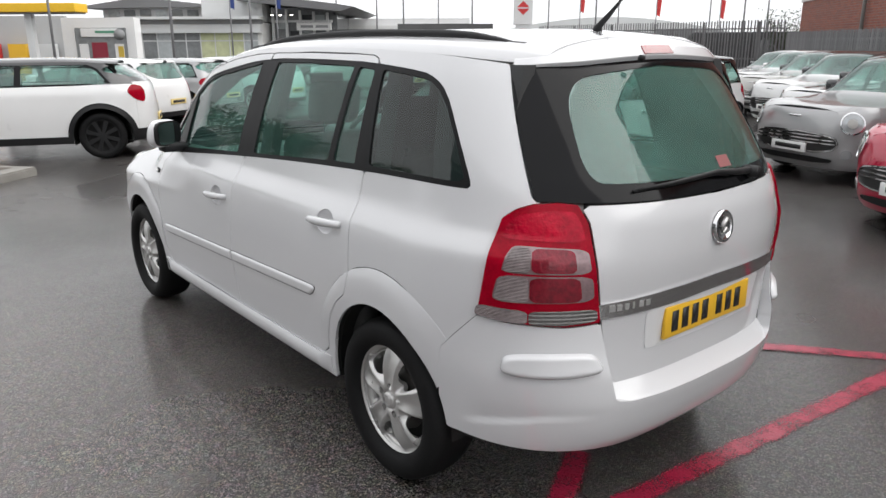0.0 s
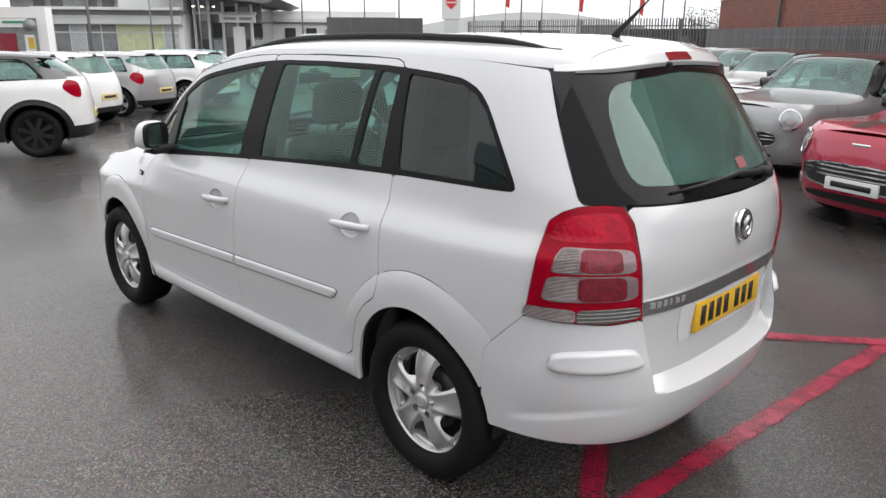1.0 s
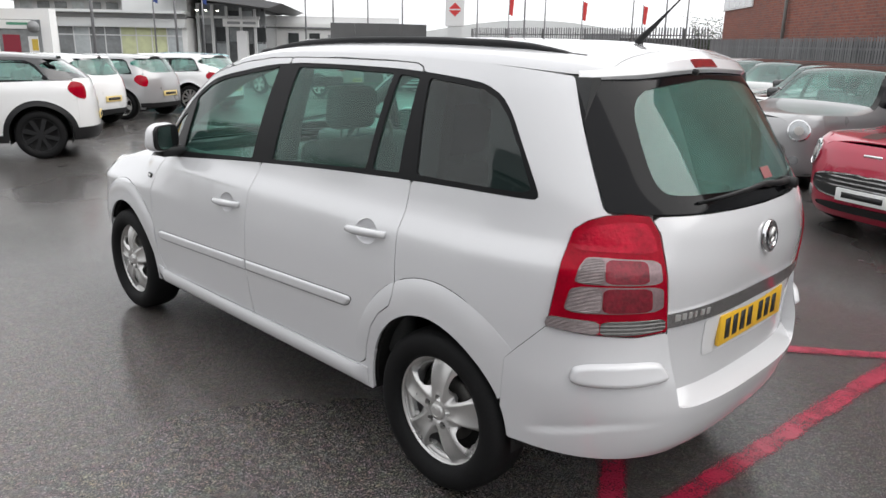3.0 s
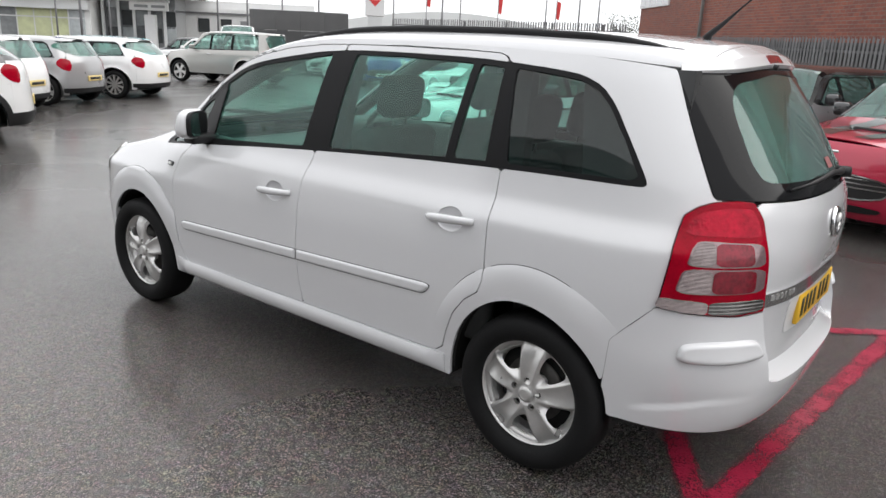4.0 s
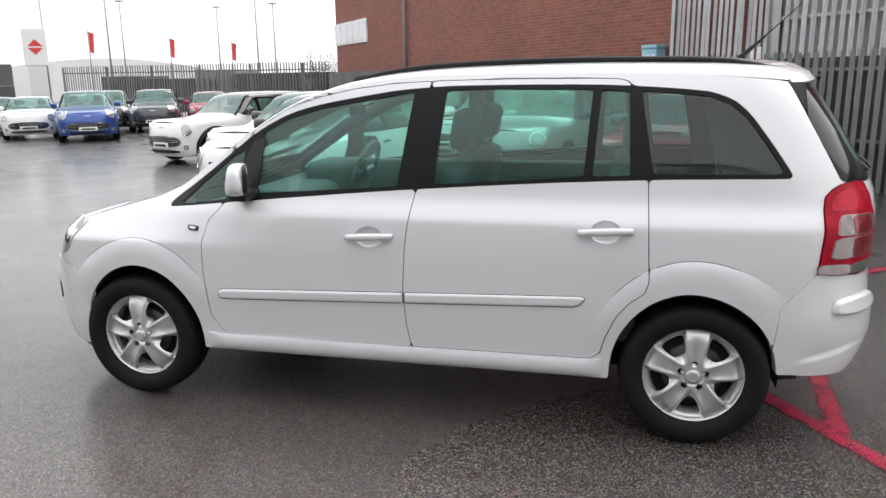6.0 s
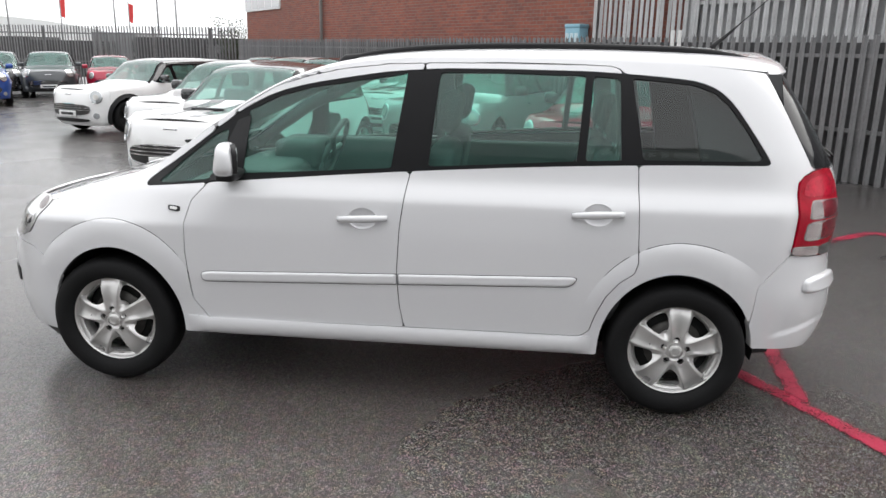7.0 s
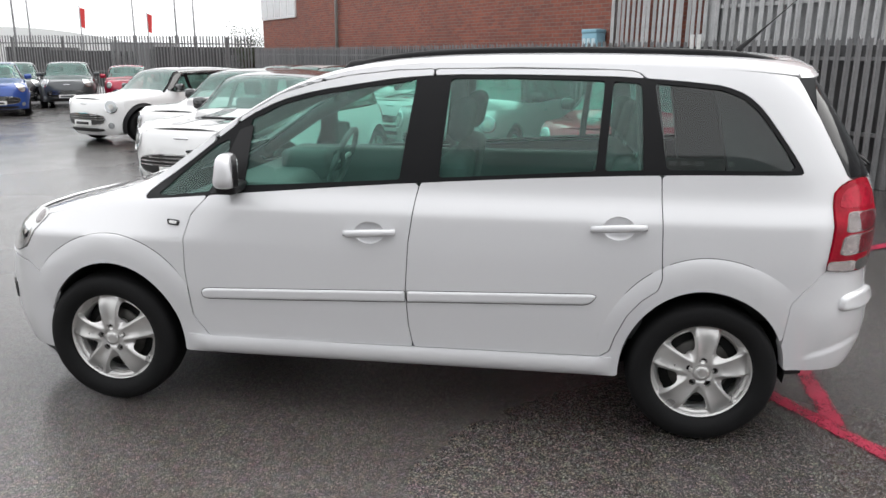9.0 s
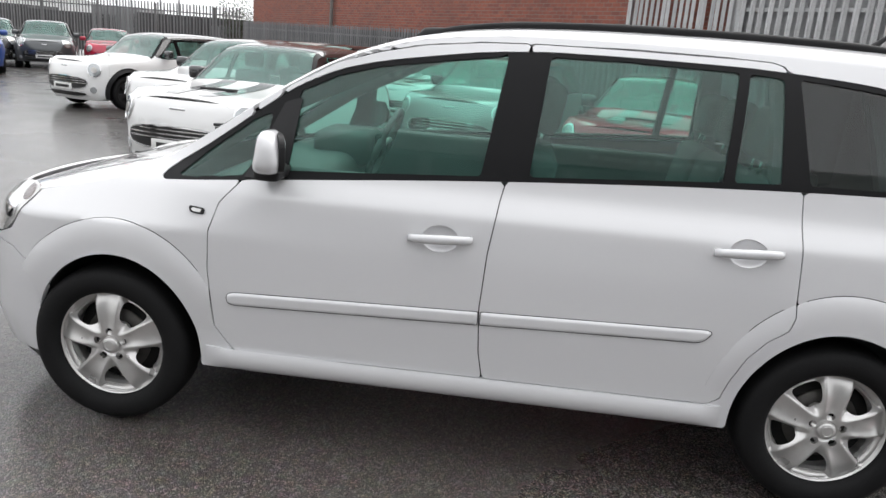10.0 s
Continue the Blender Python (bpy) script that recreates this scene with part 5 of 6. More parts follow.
part("door", box_bm(-21.62, -20.67, -.1, 0, 0, 1.58), mat("red_door", (.25, .02, .04), .5), shop, smooth=False)
for k, m_ in ((-22.4, SIGN_WHITE), (-20.2, SIGN_WHITE)):
    part("poster", box_bm(k, k + .55, -.1, 0, .55, 1.5), m_, shop, smooth=False)
part("poster", box_bm(-20.0, -19.66, -.12, -.1, .7, 1.35), mat("yellow_poster", (.6, .42, .06), .5), shop, smooth=False)
part("signboard", box_bm(-22.2, -19.95, -.14, 0, 1.92, 2.42), SIGN_WHITE, shop, smooth=False)
part("lettering", box_bm(-21.3, -20.1, -.16, -.14, 2.14, 2.28), mat("green_lettering", (.08, .28, .18), .5), shop, smooth=False)
part("round_sign", tube_bm([(-19.7, -.5, 2.04), (-19.7, -.38, 2.04)], .33, 20), CLAD, shop)
canopy = far_block("petrol_station_canopy", "yellow-edged petrol station canopy on columns", "canopy", 44, -30, -20)
part("roof", box_bm(-36, -20.55, 0, 1.6, 3.24, 3.74, .05), mat("yellow_fascia", (.78, .47, .02), .45, vary=.08), canopy, smooth=False)
part("soffit", box_bm(-35.9, -20.65, .1, 1.5, 3.17, 3.25), ROOF_GREY, canopy, smooth=False)
for k in (-34, -28.5, -23.6):
    part("column", box_bm(k - .2, k + .2, .6, 1.0, 0, 3.2), CLAD_LIGHT, canopy, smooth=False)
part("back_wall", box_bm(-36, -25.1, 8, 8.4, 0, 3.3), MID_CLAD, canopy, smooth=False)
for k in range(5):
    part("shelf", box_bm(-34.5 + k * 1.9, -33.3 + k * 1.9, 7.4, 7.9, 0, 1.5), (YELLOW, CLAD_LIGHT, FLAG)[k % 3], canopy, smooth=False)
shed = far_block("warehouse", "low pale warehouse with dark gutter line", "building", 68, -8, 8)
part("wall", box_bm(-8.6, 2.5, 0, 20, 0, 2.9), PALE, shed, smooth=False)
part("gutter", box_bm(-8.7, 2.6, -.15, .05, 2.45, 2.6), ROOF_GREY, shed, smooth=False)
part("roof", box_bm(-8.7, 2.6, .3, 20.1, 2.9, 3.5), WHITE_WALL, shed, smooth=False)
for k in (-7, -5.2, -2.6, -.6):
    part("window", box_bm(k, k + .9, -.05, .02, 1.0, 2.1), DARK_GLAZING, shed, smooth=False)
part("doorway", box_bm(-3.6, -2.9, -.05, .02, 0, 2.0), CLAD, shed, smooth=False)
arch = far_block("arched_shed", "long pale shed with a curved roof beyond the fence", "building", 96, -4, 26)
bm = bmesh.new()
prof = [(6 + 30 * k / 20, 2.55 + 1.8 * math.sin(math.pi * k / 20)) for k in range(21)]
f0 = [bm.verts.new((x, 0, z)) for x, z in prof] + [bm.verts.new((36, 0, 0)), bm.verts.new((6, 0, 0))]
bm.faces.new(f0[::-1])
ex = bmesh.ops.extrude_face_region(bm, geom=bm.faces[:])
bmesh.ops.translate(bm, verts=[v for v in ex["geom"] if isinstance(v, bmesh.types.BMVert)], vec=(0, 30, 0))
bmesh.ops.recalc_face_normals(bm, faces=bm.faces[:])
part("wall", bm, CLAD_LIGHT, arch, smooth=False)
# dark panels and containers in the lot behind the open fence
fence_b = Vector((c0[0], c0[1], 0))
fence_a = Vector((-28, 29.2, 0))
run = (fence_b - fence_a)
ang = math.degrees(math.atan2(run.y, run.x))
for u, w, h, c in ((.02, 2.6, 1.9, BOARD), (.16, 5.2, 1.75, BOARD), (.42, 2.4, 2.15, CLAD), (.56, 5.6, 1.95, BOARD), (.82, 2.6, 1.7, CLAD)):
    p = fence_a.lerp(fence_b, u)
    cont = thing("container", "dark grey storage container behind the palisade fence", "container", "containers", at=pose(p.x + 2.2 * -math.sin(radians(ang)), p.y + 2.2 * math.cos(radians(ang)), 0, 0, 0, ang))
    part("body", box_bm(0, w, 0, 2.2, .05, h, .02), c, cont, smooth=False)
    for k in range(int(w / .3)):
        part("rib", box_bm(.08 + k * .3, .2 + k * .3, -.04, .01, .15, h - .1), c, cont, smooth=False)
# hoarding beyond the far row
hoard = tagged(thing("hoarding", "dark grey boarded hoarding beyond the parked cars", "hoarding"), kind="structure")
ha, hb = Vector((-28.6, 19.9, 0)), Vector((-26.2, 24.0, 0))
hoard.matrix_basis = pose(ha.x, ha.y, 0, 0, 0, math.degrees(math.atan2((hb - ha).y, (hb - ha).x)))
for i in range(4):
    part("panel", box_bm(i * 1.19, i * 1.19 + 1.18, 0, .06, 0, 1.5), BOARD, hoard, smooth=False)
    part("panel", box_bm(i * 1.19, i * 1.19 + 1.18, .005, .06, 1.51, 2.42 + random.uniform(-.015, .015)), mat("upper_boarding", (.085, .085, .087), .7, vary=.25, scale=1.2, fine=30), hoard, smooth=False)

# ---- sign, flags and poles ----
POLE = mat("pole_grey", (.25, .25, .26), .5, metal=.4, vary=.1)


def spot(px, dist):
    a = radians(141.0) + math.atan((784 - px) / 1315)
    return 2.11 + dist * math.cos(a), -2.30 + dist * math.sin(a), math.degrees(a)


x, y, a = spot(924, 46.1)
sign = thing("pylon_sign", "white pylon sign with a red emblem", "sign", at=pose(x, y, 0, 0, 0, a - 90))
part("panel", box_bm(-.56, .56, -.15, .15, 2.5, 4.4, .03), WHITE_WALL, sign, smooth=False)
part("post", box_bm(-.42, .42, -.12, .12, 0, 2.5), CLAD_LIGHT, sign, smooth=False)
bm = bmesh.new()
for pts in ([(-.36, .04), (0, .40), (.36, .04)], [(.36, -.04), (0, -.40), (-.36, -.04)]):
    bm.faces.new([bm.verts.new((u, -.158, 3.45 + v)) for u, v in pts])
part("emblem", bm, FLAG, sign, "red angular emblem", smooth=False)


def flag(px, dist, top, length=1.4, colour=FLAG):
    x, y, a = spot(px, dist)
    f = thing("flagpole", "tall grey pole with a narrow red banner", "flag", "flagpoles", at=pose(x, y, 0, 0, 0, a - 90))
    part("pole", tube_bm([(0, 0, 0), (0, 0, top)], [.06, .035], 8), POLE, f)
    bm = bmesh.new()
    rows = [[bm.verts.new((.04 + u * (.34 - .10 * v), .05 * math.sin(3 * v + u * 2), top - .1 - v * length - .12 * u)) for u in (0, .5, 1)] for v in (0, .25, .5, .75, 1)]
    for r0, r1 in zip(rows, rows[1:]):
        for i in (0, 1):
            bm.faces.new((r0[i], r0[i + 1], r1[i + 1], r1[i]))
    part("banner", bm, colour, f)


for px, d, top in ((1020, 60, 5.2), (1149, 64, 5.0), (1257, 66, 4.8)):
    flag(px, d, top)
BLUE_FLAG = mat("blue_flag", (.03, .06, .22), .7, vary=.12)
for px, d, top in ((430, 52, 6.4), (508, 52, 6.4)):
    flag(px, d, top, 2.6, BLUE_FLAG)


def lamp_post(px, dist, top):
    x, y, a = spot(px, dist)
    f = thing("lamp_post", "tall grey lamp post with a flat head", "street lamp", "lamp posts", at=pose(x, y, 0, 0, 0, a - 90 + random.uniform(-30, 30)))
    part("pole", tube_bm([(0, 0, 0), (0, 0, top * .5), (0, 0, top)], [.08, .065, .045], 8), POLE, f)
    part("head", box_bm(-.35, .35, -.09, .09, top - .02, top + .09, .03), POLE, f)


for px, d, top in ((125, 44, 8), (329, 40, 8), (463, 48, 7.5), (609, 60, 7), (677, 62, 7), (722, 58, 7.5), (781, 66, 7), (838, 60, 8), (967, 70, 8.2), (1047, 58, 8.4), (1085, 75, 8.6), (1298, 60, 8), (1338, 66, 7.8), (1240, 72, 8)):
    lamp_post(px, d, top)

# ---- the other parked cars ----
def paint(name, color, rough=.3, metal=0.0):
    return mat(name, color, rough, metal, vary=.03, scale=2, fine=250, coat=1.0)


P_WHITE = paint("white_car_paint", (.78, .78, .78))
P_GREY = paint("grey_car_paint", (.36, .36, .365), .30, .35)
P_SILVER = paint("silver_car_paint", (.42, .41, .39), .34, .6)
P_BLUE = paint("blue_car_paint", (.02, .07, .30), .3, .3)
P_RED = paint("red_car_paint", (.42, .006, .040), .3, .1)
P_TEAL = paint("teal_car_paint", (.08, .40, .46), .3, .2)
P_BLACK = paint("black_car_paint", (.015, .015, .017), .25)
P_DARK = paint("charcoal_car_paint", (.06, .065, .07), .3, .4)
# part of this film's paleness stands in for bright sky mirrored in the screens
CAR_GLASS = glass("parked_car_glass", (.62, .80, .75), .0, gain_by=1.9, mist=.13)
HEAD_GLASS = mat("headlamp_glass", (.42, .44, .45), .12, metal=.45, vary=.25, scale=18, fine=60, coat=1.0)
FAR_PLATE = mat("faded_yellow_plate", (.74, .58, .24), .4, vary=.06, scale=10)
MESH_BLACK = mat("black_grille", (.01, .01, .01), .5, vary=.3, fine=300)


def motor_car(name, label, spec, body, roof=None, group="parked cars", wheel_mat=None, plate=None, stripes=None, cladding=False):
    """A parked car: rear axle at x = 0, nose towards -x, wheels on z = 0. Coarser than the people carrier."""
    L, wb, fo, half, H, belt, hood = (spec[k] for k in ("L", "wb", "fo", "half", "H", "belt", "hood"))
    ro = L - wb - fo
    R = spec.get("R", .31)
    nose_x, scr0, scr1 = -wb - fo, -wb - fo + spec["scr0"], -wb - fo + spec["scr1"]
    rr, tilt = ro - spec["rake"], spec["rake"]
    roof = roof or body
    arch = R + .055
    nz = spec.get("nose_z", .68)
    sk = Skin(
        width=curve((.12, .9 * half), (.22, .965 * half), (.45, .99 * half), (.62, half), (belt - .12, .985 * half), (belt, .945 * half), (H - .14, .76 * half), (H - .03, .68 * half), (H + .1, .6 * half)),
        taper=curve((nose_x, .95), (-wb, .99), (-wb + .6, 1), (-.3, 1), (.2, .985)),
        pinch=curve((nose_x, .5), (-wb, .35), (scr0, .18), (scr1, 0)),
        rear=curve((.15, ro - .14), (.3, ro - .03), (.45, ro), (.62, ro - .01), (belt - .05, ro - .06), (belt + .06, ro - .11), (H - .05, rr - .02), (H + .05, rr - .1)),
        front=curve((.12, nose_x + .14), (.25, nose_x + .04), (.4, nose_x), (.55, nose_x), (nz, nose_x + .05), (nz + .12, nose_x + .2), (hood, nose_x + .5)),
        gutter=curve((nose_x + .1, nz - .02), (nose_x + .3, nz + .10), (scr0 - .35, hood - .05), (scr0 - .02, hood), (scr0 + .15, hood + .12), (scr1 - .05, H - .12), (scr1 + .3, H - .075), (-.3, H - .07), (rr - .05, H - .10)),
        crown=curve((nose_x + .02, nz - .02), (nose_x + .15, nz + .09), (scr0 - .4, hood + .0), (scr0 - .03, hood + .05), (scr0 + .15, hood + .19), (scr1 - .08, H - .05), (scr1 + .3, H - .005), (-.6, H), (rr, H - .05)),
        back=(.05, 2.7), nose=(-wb - .1, spec.get("nose_n", 2.5)), arches=((0, R, arch + .07, arch + .07), (-wb, R, arch + .07, arch + .07)), flare=.02)
    mid, nos = .05 + 1.2566, -wb - .1 - 1.2566
    car_ob = thing(name, label, "car", group)
    side = lambda out=0.0: (lambda q, z: sk.side(q, z, out))
    gv = np.vectorize(lambda q: sk.gutter(q if q < .05 else sk.flat(q, min(H - .1, belt + .2)).x))
    ug = lambda q, z: gv(q) - z
    up = belt + .02
    tail_q = sk.along(min(rr - .28, ro - .35), H - .3) if rr - .28 > .05 else rr - .28
    dlo = rounded([(scr0 + .12, belt + .0), (-.2, up), (tail_q + .22, up + .02), (tail_q + .02, H - .15), (tail_q - .12, H - .115), (scr1 + .2, H - .115), (scr1 + .0, H - .16), (scr0 + .30, belt + .15)], 1, .12)
    glass_rear = rounded([(sk.along(ro - .24, belt + .09) + .06, belt + .12), (sk.along(ro - .2, belt + .09) + .16, belt + .07), (mid + .1, belt + .06), (mid + .1, H - .11), (sk.along(rr - .16, H - .12) + .05, H - .13), (sk.along(rr - .22, H - .2), H - .20)], 2, .1)
    two = (car_ob, car_ob)
    low = spec.get("low", .20)
    bump_f, bump_r = nz - .12, .50
    arch_r, arch_f = oval_out(0, R, arch, arch + .02), oval_out(-wb, R, arch, arch + .02)
    S = spec.get("step", .045)
    pair("body_side", body, two, "", side(), (-wb - .35, .5, low, H), S, [arch_r, arch_f, outside(dlo), outside(glass_rear), ug, lambda q, z: z - low - .02, lambda q, z: .48 - q, lambda q, z: np.where(q > scr0 + .1, belt + .03, 9) - z], .012)
    pair("upper_side", roof, two, "", side(), (scr0 + .1, .5, belt + .02, H), S, [outside(dlo), outside(glass_rear), ug, lambda q, z: z - belt - .03, lambda q, z: .48 - q], .012)
    one("tail", body, car_ob, "", side(), (.482, mid, low + .08, belt + .06), S, [outside(glass_rear, .003)], .01)
    one("tail_pillar", roof, car_ob, "", side(), (.482, mid, belt + .05, H - .03), S, [outside(glass_rear, .003), ug], .01)
    one("front_bumper", body, car_ob, "", side(), (nos, -wb - .352, low, nz + .10), S, [arch_f, lambda q, z: gv(np.maximum(q, -9)) + .02 - z + (q < -wb - .5) * .05], .01)
    one("roof", roof, car_ob, "", lambda x, v: sk.top(x, v), (scr1 - .02, rr + .01, 0, 1), .08, [], .012)
    one("bonnet", body, car_ob, "", lambda x, v: sk.top(x, v), (nose_x + .12, scr0, 0, 1), .07, [], .01)
    g = [one("windscreen", CAR_GLASS, car_ob, "", lambda x, v: sk.top(x, v, -.003), (scr0, scr1 - .02, 0, .92), .08, [], 0)]
    pair("windscreen_pillar", spec.get("pillar", roof), two, "", lambda x, v: sk.top(x, v, .002), (scr0 - .02, scr1, .92, 1), .06, [], .01)
    pillar = [[(-.5 * wb + k - .03, 0), (-.5 * wb + k + .05, 0), (-.5 * wb + k + .05, 3), (-.5 * wb + k - .03, 3)] for k in spec.get("pillars", (0,))]
    pair("window_surround", BLACK_GLOSS, two, "gloss black window surround", side(-.004), (scr0, tail_q + .3, belt - .03, H - .08), .03, [inside(dlo, .001), lambda q, z: np.maximum(.028 - inside(dlo)(q, z), np.max([inside(p)(q, z) for p in pillar], axis=0))], .01)
    g += pair("side_window", CAR_GLASS, two, "", side(-.012), (scr0, tail_q + .3, belt - .03, H - .08), .09, [inside(dlo, .004)], 0)
    g.append(one("rear_window", CAR_GLASS, car_ob, "", side(-.003), (.3, mid, belt, H - .05), .06, [inside(glass_rear)], 0))
    for o in g:
        o.visible_shadow = False
    one("cabin", TRIM_GREY, car_ob, "dark cabin", lambda x, y: Vector((x, -y, belt - .12 - .05 * math.sin(x * 5))), (scr0 - .1, ro - .3, 0, half * .86), .2, [], 0)
    for sx in (-wb * .52, -wb * .1):
        for sy in (-.36, .36):
            part("seat", box_bm(sx - .06, sx + .08, sy - .22, sy + .22, belt - .2, belt + .16, .05), SEAT, car_ob)
            part("headrest", box_bm(sx + .0, sx + .09, sy - .12, sy + .12, belt + .19, belt + .37, .04), SEAT, car_ob)
    one("floor_pan", LINER, car_ob, "", lambda x, y: Vector((x, -y, low + .03)), (nose_x + .25, ro - .15, 0, half * .93), .12, [oval_out(0, half, R + .03, .3), oval_out(-wb, half, R + .03, .3)], 0)
    # wheels
    wm = wheel_mat or ALLOY
    for ax in (0, -wb):
        for s_ in (-1, 1):
            w = new("wheel")
            w.parent = car_ob
            w.matrix_basis = pose(ax, s_ * (half - .105), R, 0, 17, 0 if s_ < 0 else 180)
            part("tyre", lathe_bm([(R * .68, .08), (R * .69, -.08), (R * .78, -.095), (R * .9, -.094), (R * .97, -.075), (R, -.03), (R, .05), (R * .95, .09), (R * .68, .09)], 32), RUBBER, w)
            bm = bmesh.new()
            for k in range(spec.get("spokes", 5)):
                a = 2 * math.pi * k / spec.get("spokes", 5)
                c, s2 = math.cos(a), math.sin(a)
                wdt = .26 * R * 5 / spec.get("spokes", 5) * .6
                v = [bm.verts.new((u * c - t * s2, y, u * s2 + t * c)) for u, t, y in ((.02, wdt * .6, -.075), (R * .69, wdt, -.07), (R * .69, -wdt, -.07), (.02, -wdt * .6, -.075), (.02, wdt * .6, -.05), (R * .69, wdt, -.04), (R * .69, -wdt, -.04), (.02, -wdt * .6, -.05))]
                for f in ((0, 1, 2, 3), (0, 4, 5, 1), (1, 5, 6, 2), (2, 6, 7, 3)):
                    bm.faces.new([v[i] for i in f])
            lathe_bm([(.0, -.08), (.05, -.078), (.055, -.05)], 20, bm)
            lathe_bm([(R * .655, -.04), (R * .665, -.082), (R * .70, -.084), (R * .71, -.07)], 32, bm)
            bmesh.ops.recalc_face_normals(bm, faces=bm.faces[:])
            part("rim", bm, wm, w, smooth=False)
            part("wheel_well", lathe_bm([(0, -.02), (R * .66, -.02), (R * .69, -.06)], 24), LINER, w)
            bm = bmesh.new()
            for k in range(15):
                a = math.pi * (k / 14 * 1.2 - .1)
                for y in (half * .97, .45):
                    bm.verts.new((ax + (arch + .01) * math.cos(a), s_ * y, R + (arch + .03) * math.sin(a)))
            bm.verts.ensure_lookup_table()
            for k in range(14):
                bm.faces.new([bm.verts[i] for i in (2 * k, 2 * k + 1, 2 * k + 3, 2 * k + 2)])
            bm.faces.new([bm.verts[2 * k + 1] for k in range(15)])
            part("arch_liner", bm, LINER, car_ob)
    # mirrors
    for s_ in (-1, 1):
        mx = scr0 + .30
        bm = box_bm(mx - .07, mx + .05, s_ * half * .93 - .0, s_ * (half * .93 + .20), belt + .02, belt + .17, .045, 3)
        part("door_mirror", bm, spec.get("mirror", roof), car_ob)
    # lamps
    lz = spec.get("lamp_z", .70)
    if spec.get("round"):
        lq = sk.along(nose_x + .17, lz)
        for m, s_ in (("", -1), ("flip", 1)):
            lamp = part("headlamp", sheet(side(.012), (lq - .16, lq + .16, lz - .16, lz + .16), .018, [oval_in(lq, lz, .10, .11)], .03, m), HEAD_GLASS, car_ob, "round headlamp")
            part("chrome_ring", sheet(side(.018), (lq - .16, lq + .16, lz - .16, lz + .16), .012, [oval_in(lq, lz, .110, .120), oval_out(lq, lz, .097, .106)], .015, m), CHROME, lamp)
            part("lamp_core", sheet(side(.02), (lq - .08, lq + .08, lz - .08, lz + .08), .012, [oval_in(lq, lz, .045, .05)], .01, m), P_SILVER, lamp)
            fq = sk.along(nose_x + .15, .36)
            part("fog_lamp", sheet(side(.01), (fq - .08, fq + .08, .28, .44), .015, [oval_in(fq, .36, .055, .055)], .01, m), HEAD_GLASS, car_ob)
    else:
        lq = sk.along(nose_x + .25, lz)
        pair("headlamp", HEAD_GLASS, two, "swept headlamp", side(.008), (lq - .3, lq + .25, lz - .1, lz + .15), .02, [inside(rounded([(lq - .24, lz - .06), (lq - .22, lz + .04), (lq + .2, lz + .12), (lq + .05, lz - .05)], 2))], .02)
    # grille
    gq = sk.along(nose_x + .06, .5)
    gr = rounded([(gq + .02, .58), (nos - .2, .60), (nos - .2, .36), (gq - .02, .36), (gq + .10, .46)], 2) if spec.get("round") else rounded([(gq, .50), (nos - .2, .50), (nos - .2, .36), (gq, .36)], 1)
    grille = one("grille", MESH_BLACK, car_ob, "black grille", side(.010), (nos, gq + .15, .3, .66), .02, [inside(gr)], .01)
    if spec.get("round"):
        one("chrome_ring", CHROME, grille, "", side(.016), (nos, gq + .15, .3, .66), .012, [inside(gr), lambda q, z: .014 - inside(gr)(q, z)], .012)
        for bz in (.47, .51, .55):
            one("grille_bar", spec.get("bars", CHROME), grille, "", side(.018), (nos, gq + .05, bz - .02, bz + .02), .010, [lambda q, z: .007 - np.abs(z - bz), inside(gr, .02)], .008)
        one("lower_grille", MESH_BLACK, car_ob, "", side(.008), (nos, gq + .1, .2, .34), .02, [inside(rounded([(gq + .06, .31), (nos - .2, .31), (nos - .2, .245), (gq + .02, .245)], 1))], .01)
        part("badge", box_bm(nose_x + .03, nose_x + .05, -.09, .09, nz - .045, nz - .02, .008), CHROME, car_ob)
    if cladding:
        for ax in (0, -wb):
            pair("arch_cladding", BLACK_TRIM, two, "black plastic arch cladding", side(.022), (ax - arch - .1, ax + arch + .1, low, R + arch + .12), .03, [oval_out(ax, R, arch - .004, arch + .014), oval_in(ax, R, arch + .065, arch + .085), lambda q, z: z - low - .03], .02)
        pair("sill_cladding", BLACK_TRIM, two, "", side(.02), (-wb + arch, -arch, low, .36), .05, [lambda q, z: .34 - z, lambda q, z: z - low - .02], .02)
        one("bumper_cladding", BLACK_TRIM, car_ob, "", side(.02), (arch, mid, low + .04, .44), .04, [lambda q, z: .42 - z], .02)
    else:
        one("valance", BLACK_TRIM, car_ob, "black lower valance", side(.006), (arch + .02, mid, low, low + .17), .05, [lambda q, z: z - low - .075, arch_r], .02)
    # tail lamps, plates
    tq = sk.along(ro - .22, belt - .12)
    tl = spec.get("tail", rounded([(tq - .17, belt - .08), (tq - .08, belt + .03), (tq + .11, belt - .01), (tq + .14, belt - .13), (tq + .10, belt - .24), (tq - .05, belt - .20)], 2, .2))
    pair("tail_lamp", RED_LENS, two, "red tail lamp", side(.005), (min(p[0] for p in tl) - .02, max(p[0] for p in tl) + .02, min(p[1] for p in tl) - .02, max(p[1] for p in tl) + .02), .02, [inside(tl)], .012)
    px = sk.rear(.56)
    pl = part("rear_plate", box_bm(px + .0, px + .018, -.26, .26, .50, .61, .004), FAR_PLATE, car_ob, "yellow number plate")
    part("plate_mark", box_bm(px + .018, px + .0195, -.2, .2, .53, .58), INK, pl)
    fx = sk.front(.42) - .002
    pz = .40 if spec.get("round") else .44
    pl = part("front_plate", box_bm(fx - .024, fx + .01, -.26, .26, pz - .055, pz + .055, .004), PLATE_WHITE, car_ob, "white number plate")
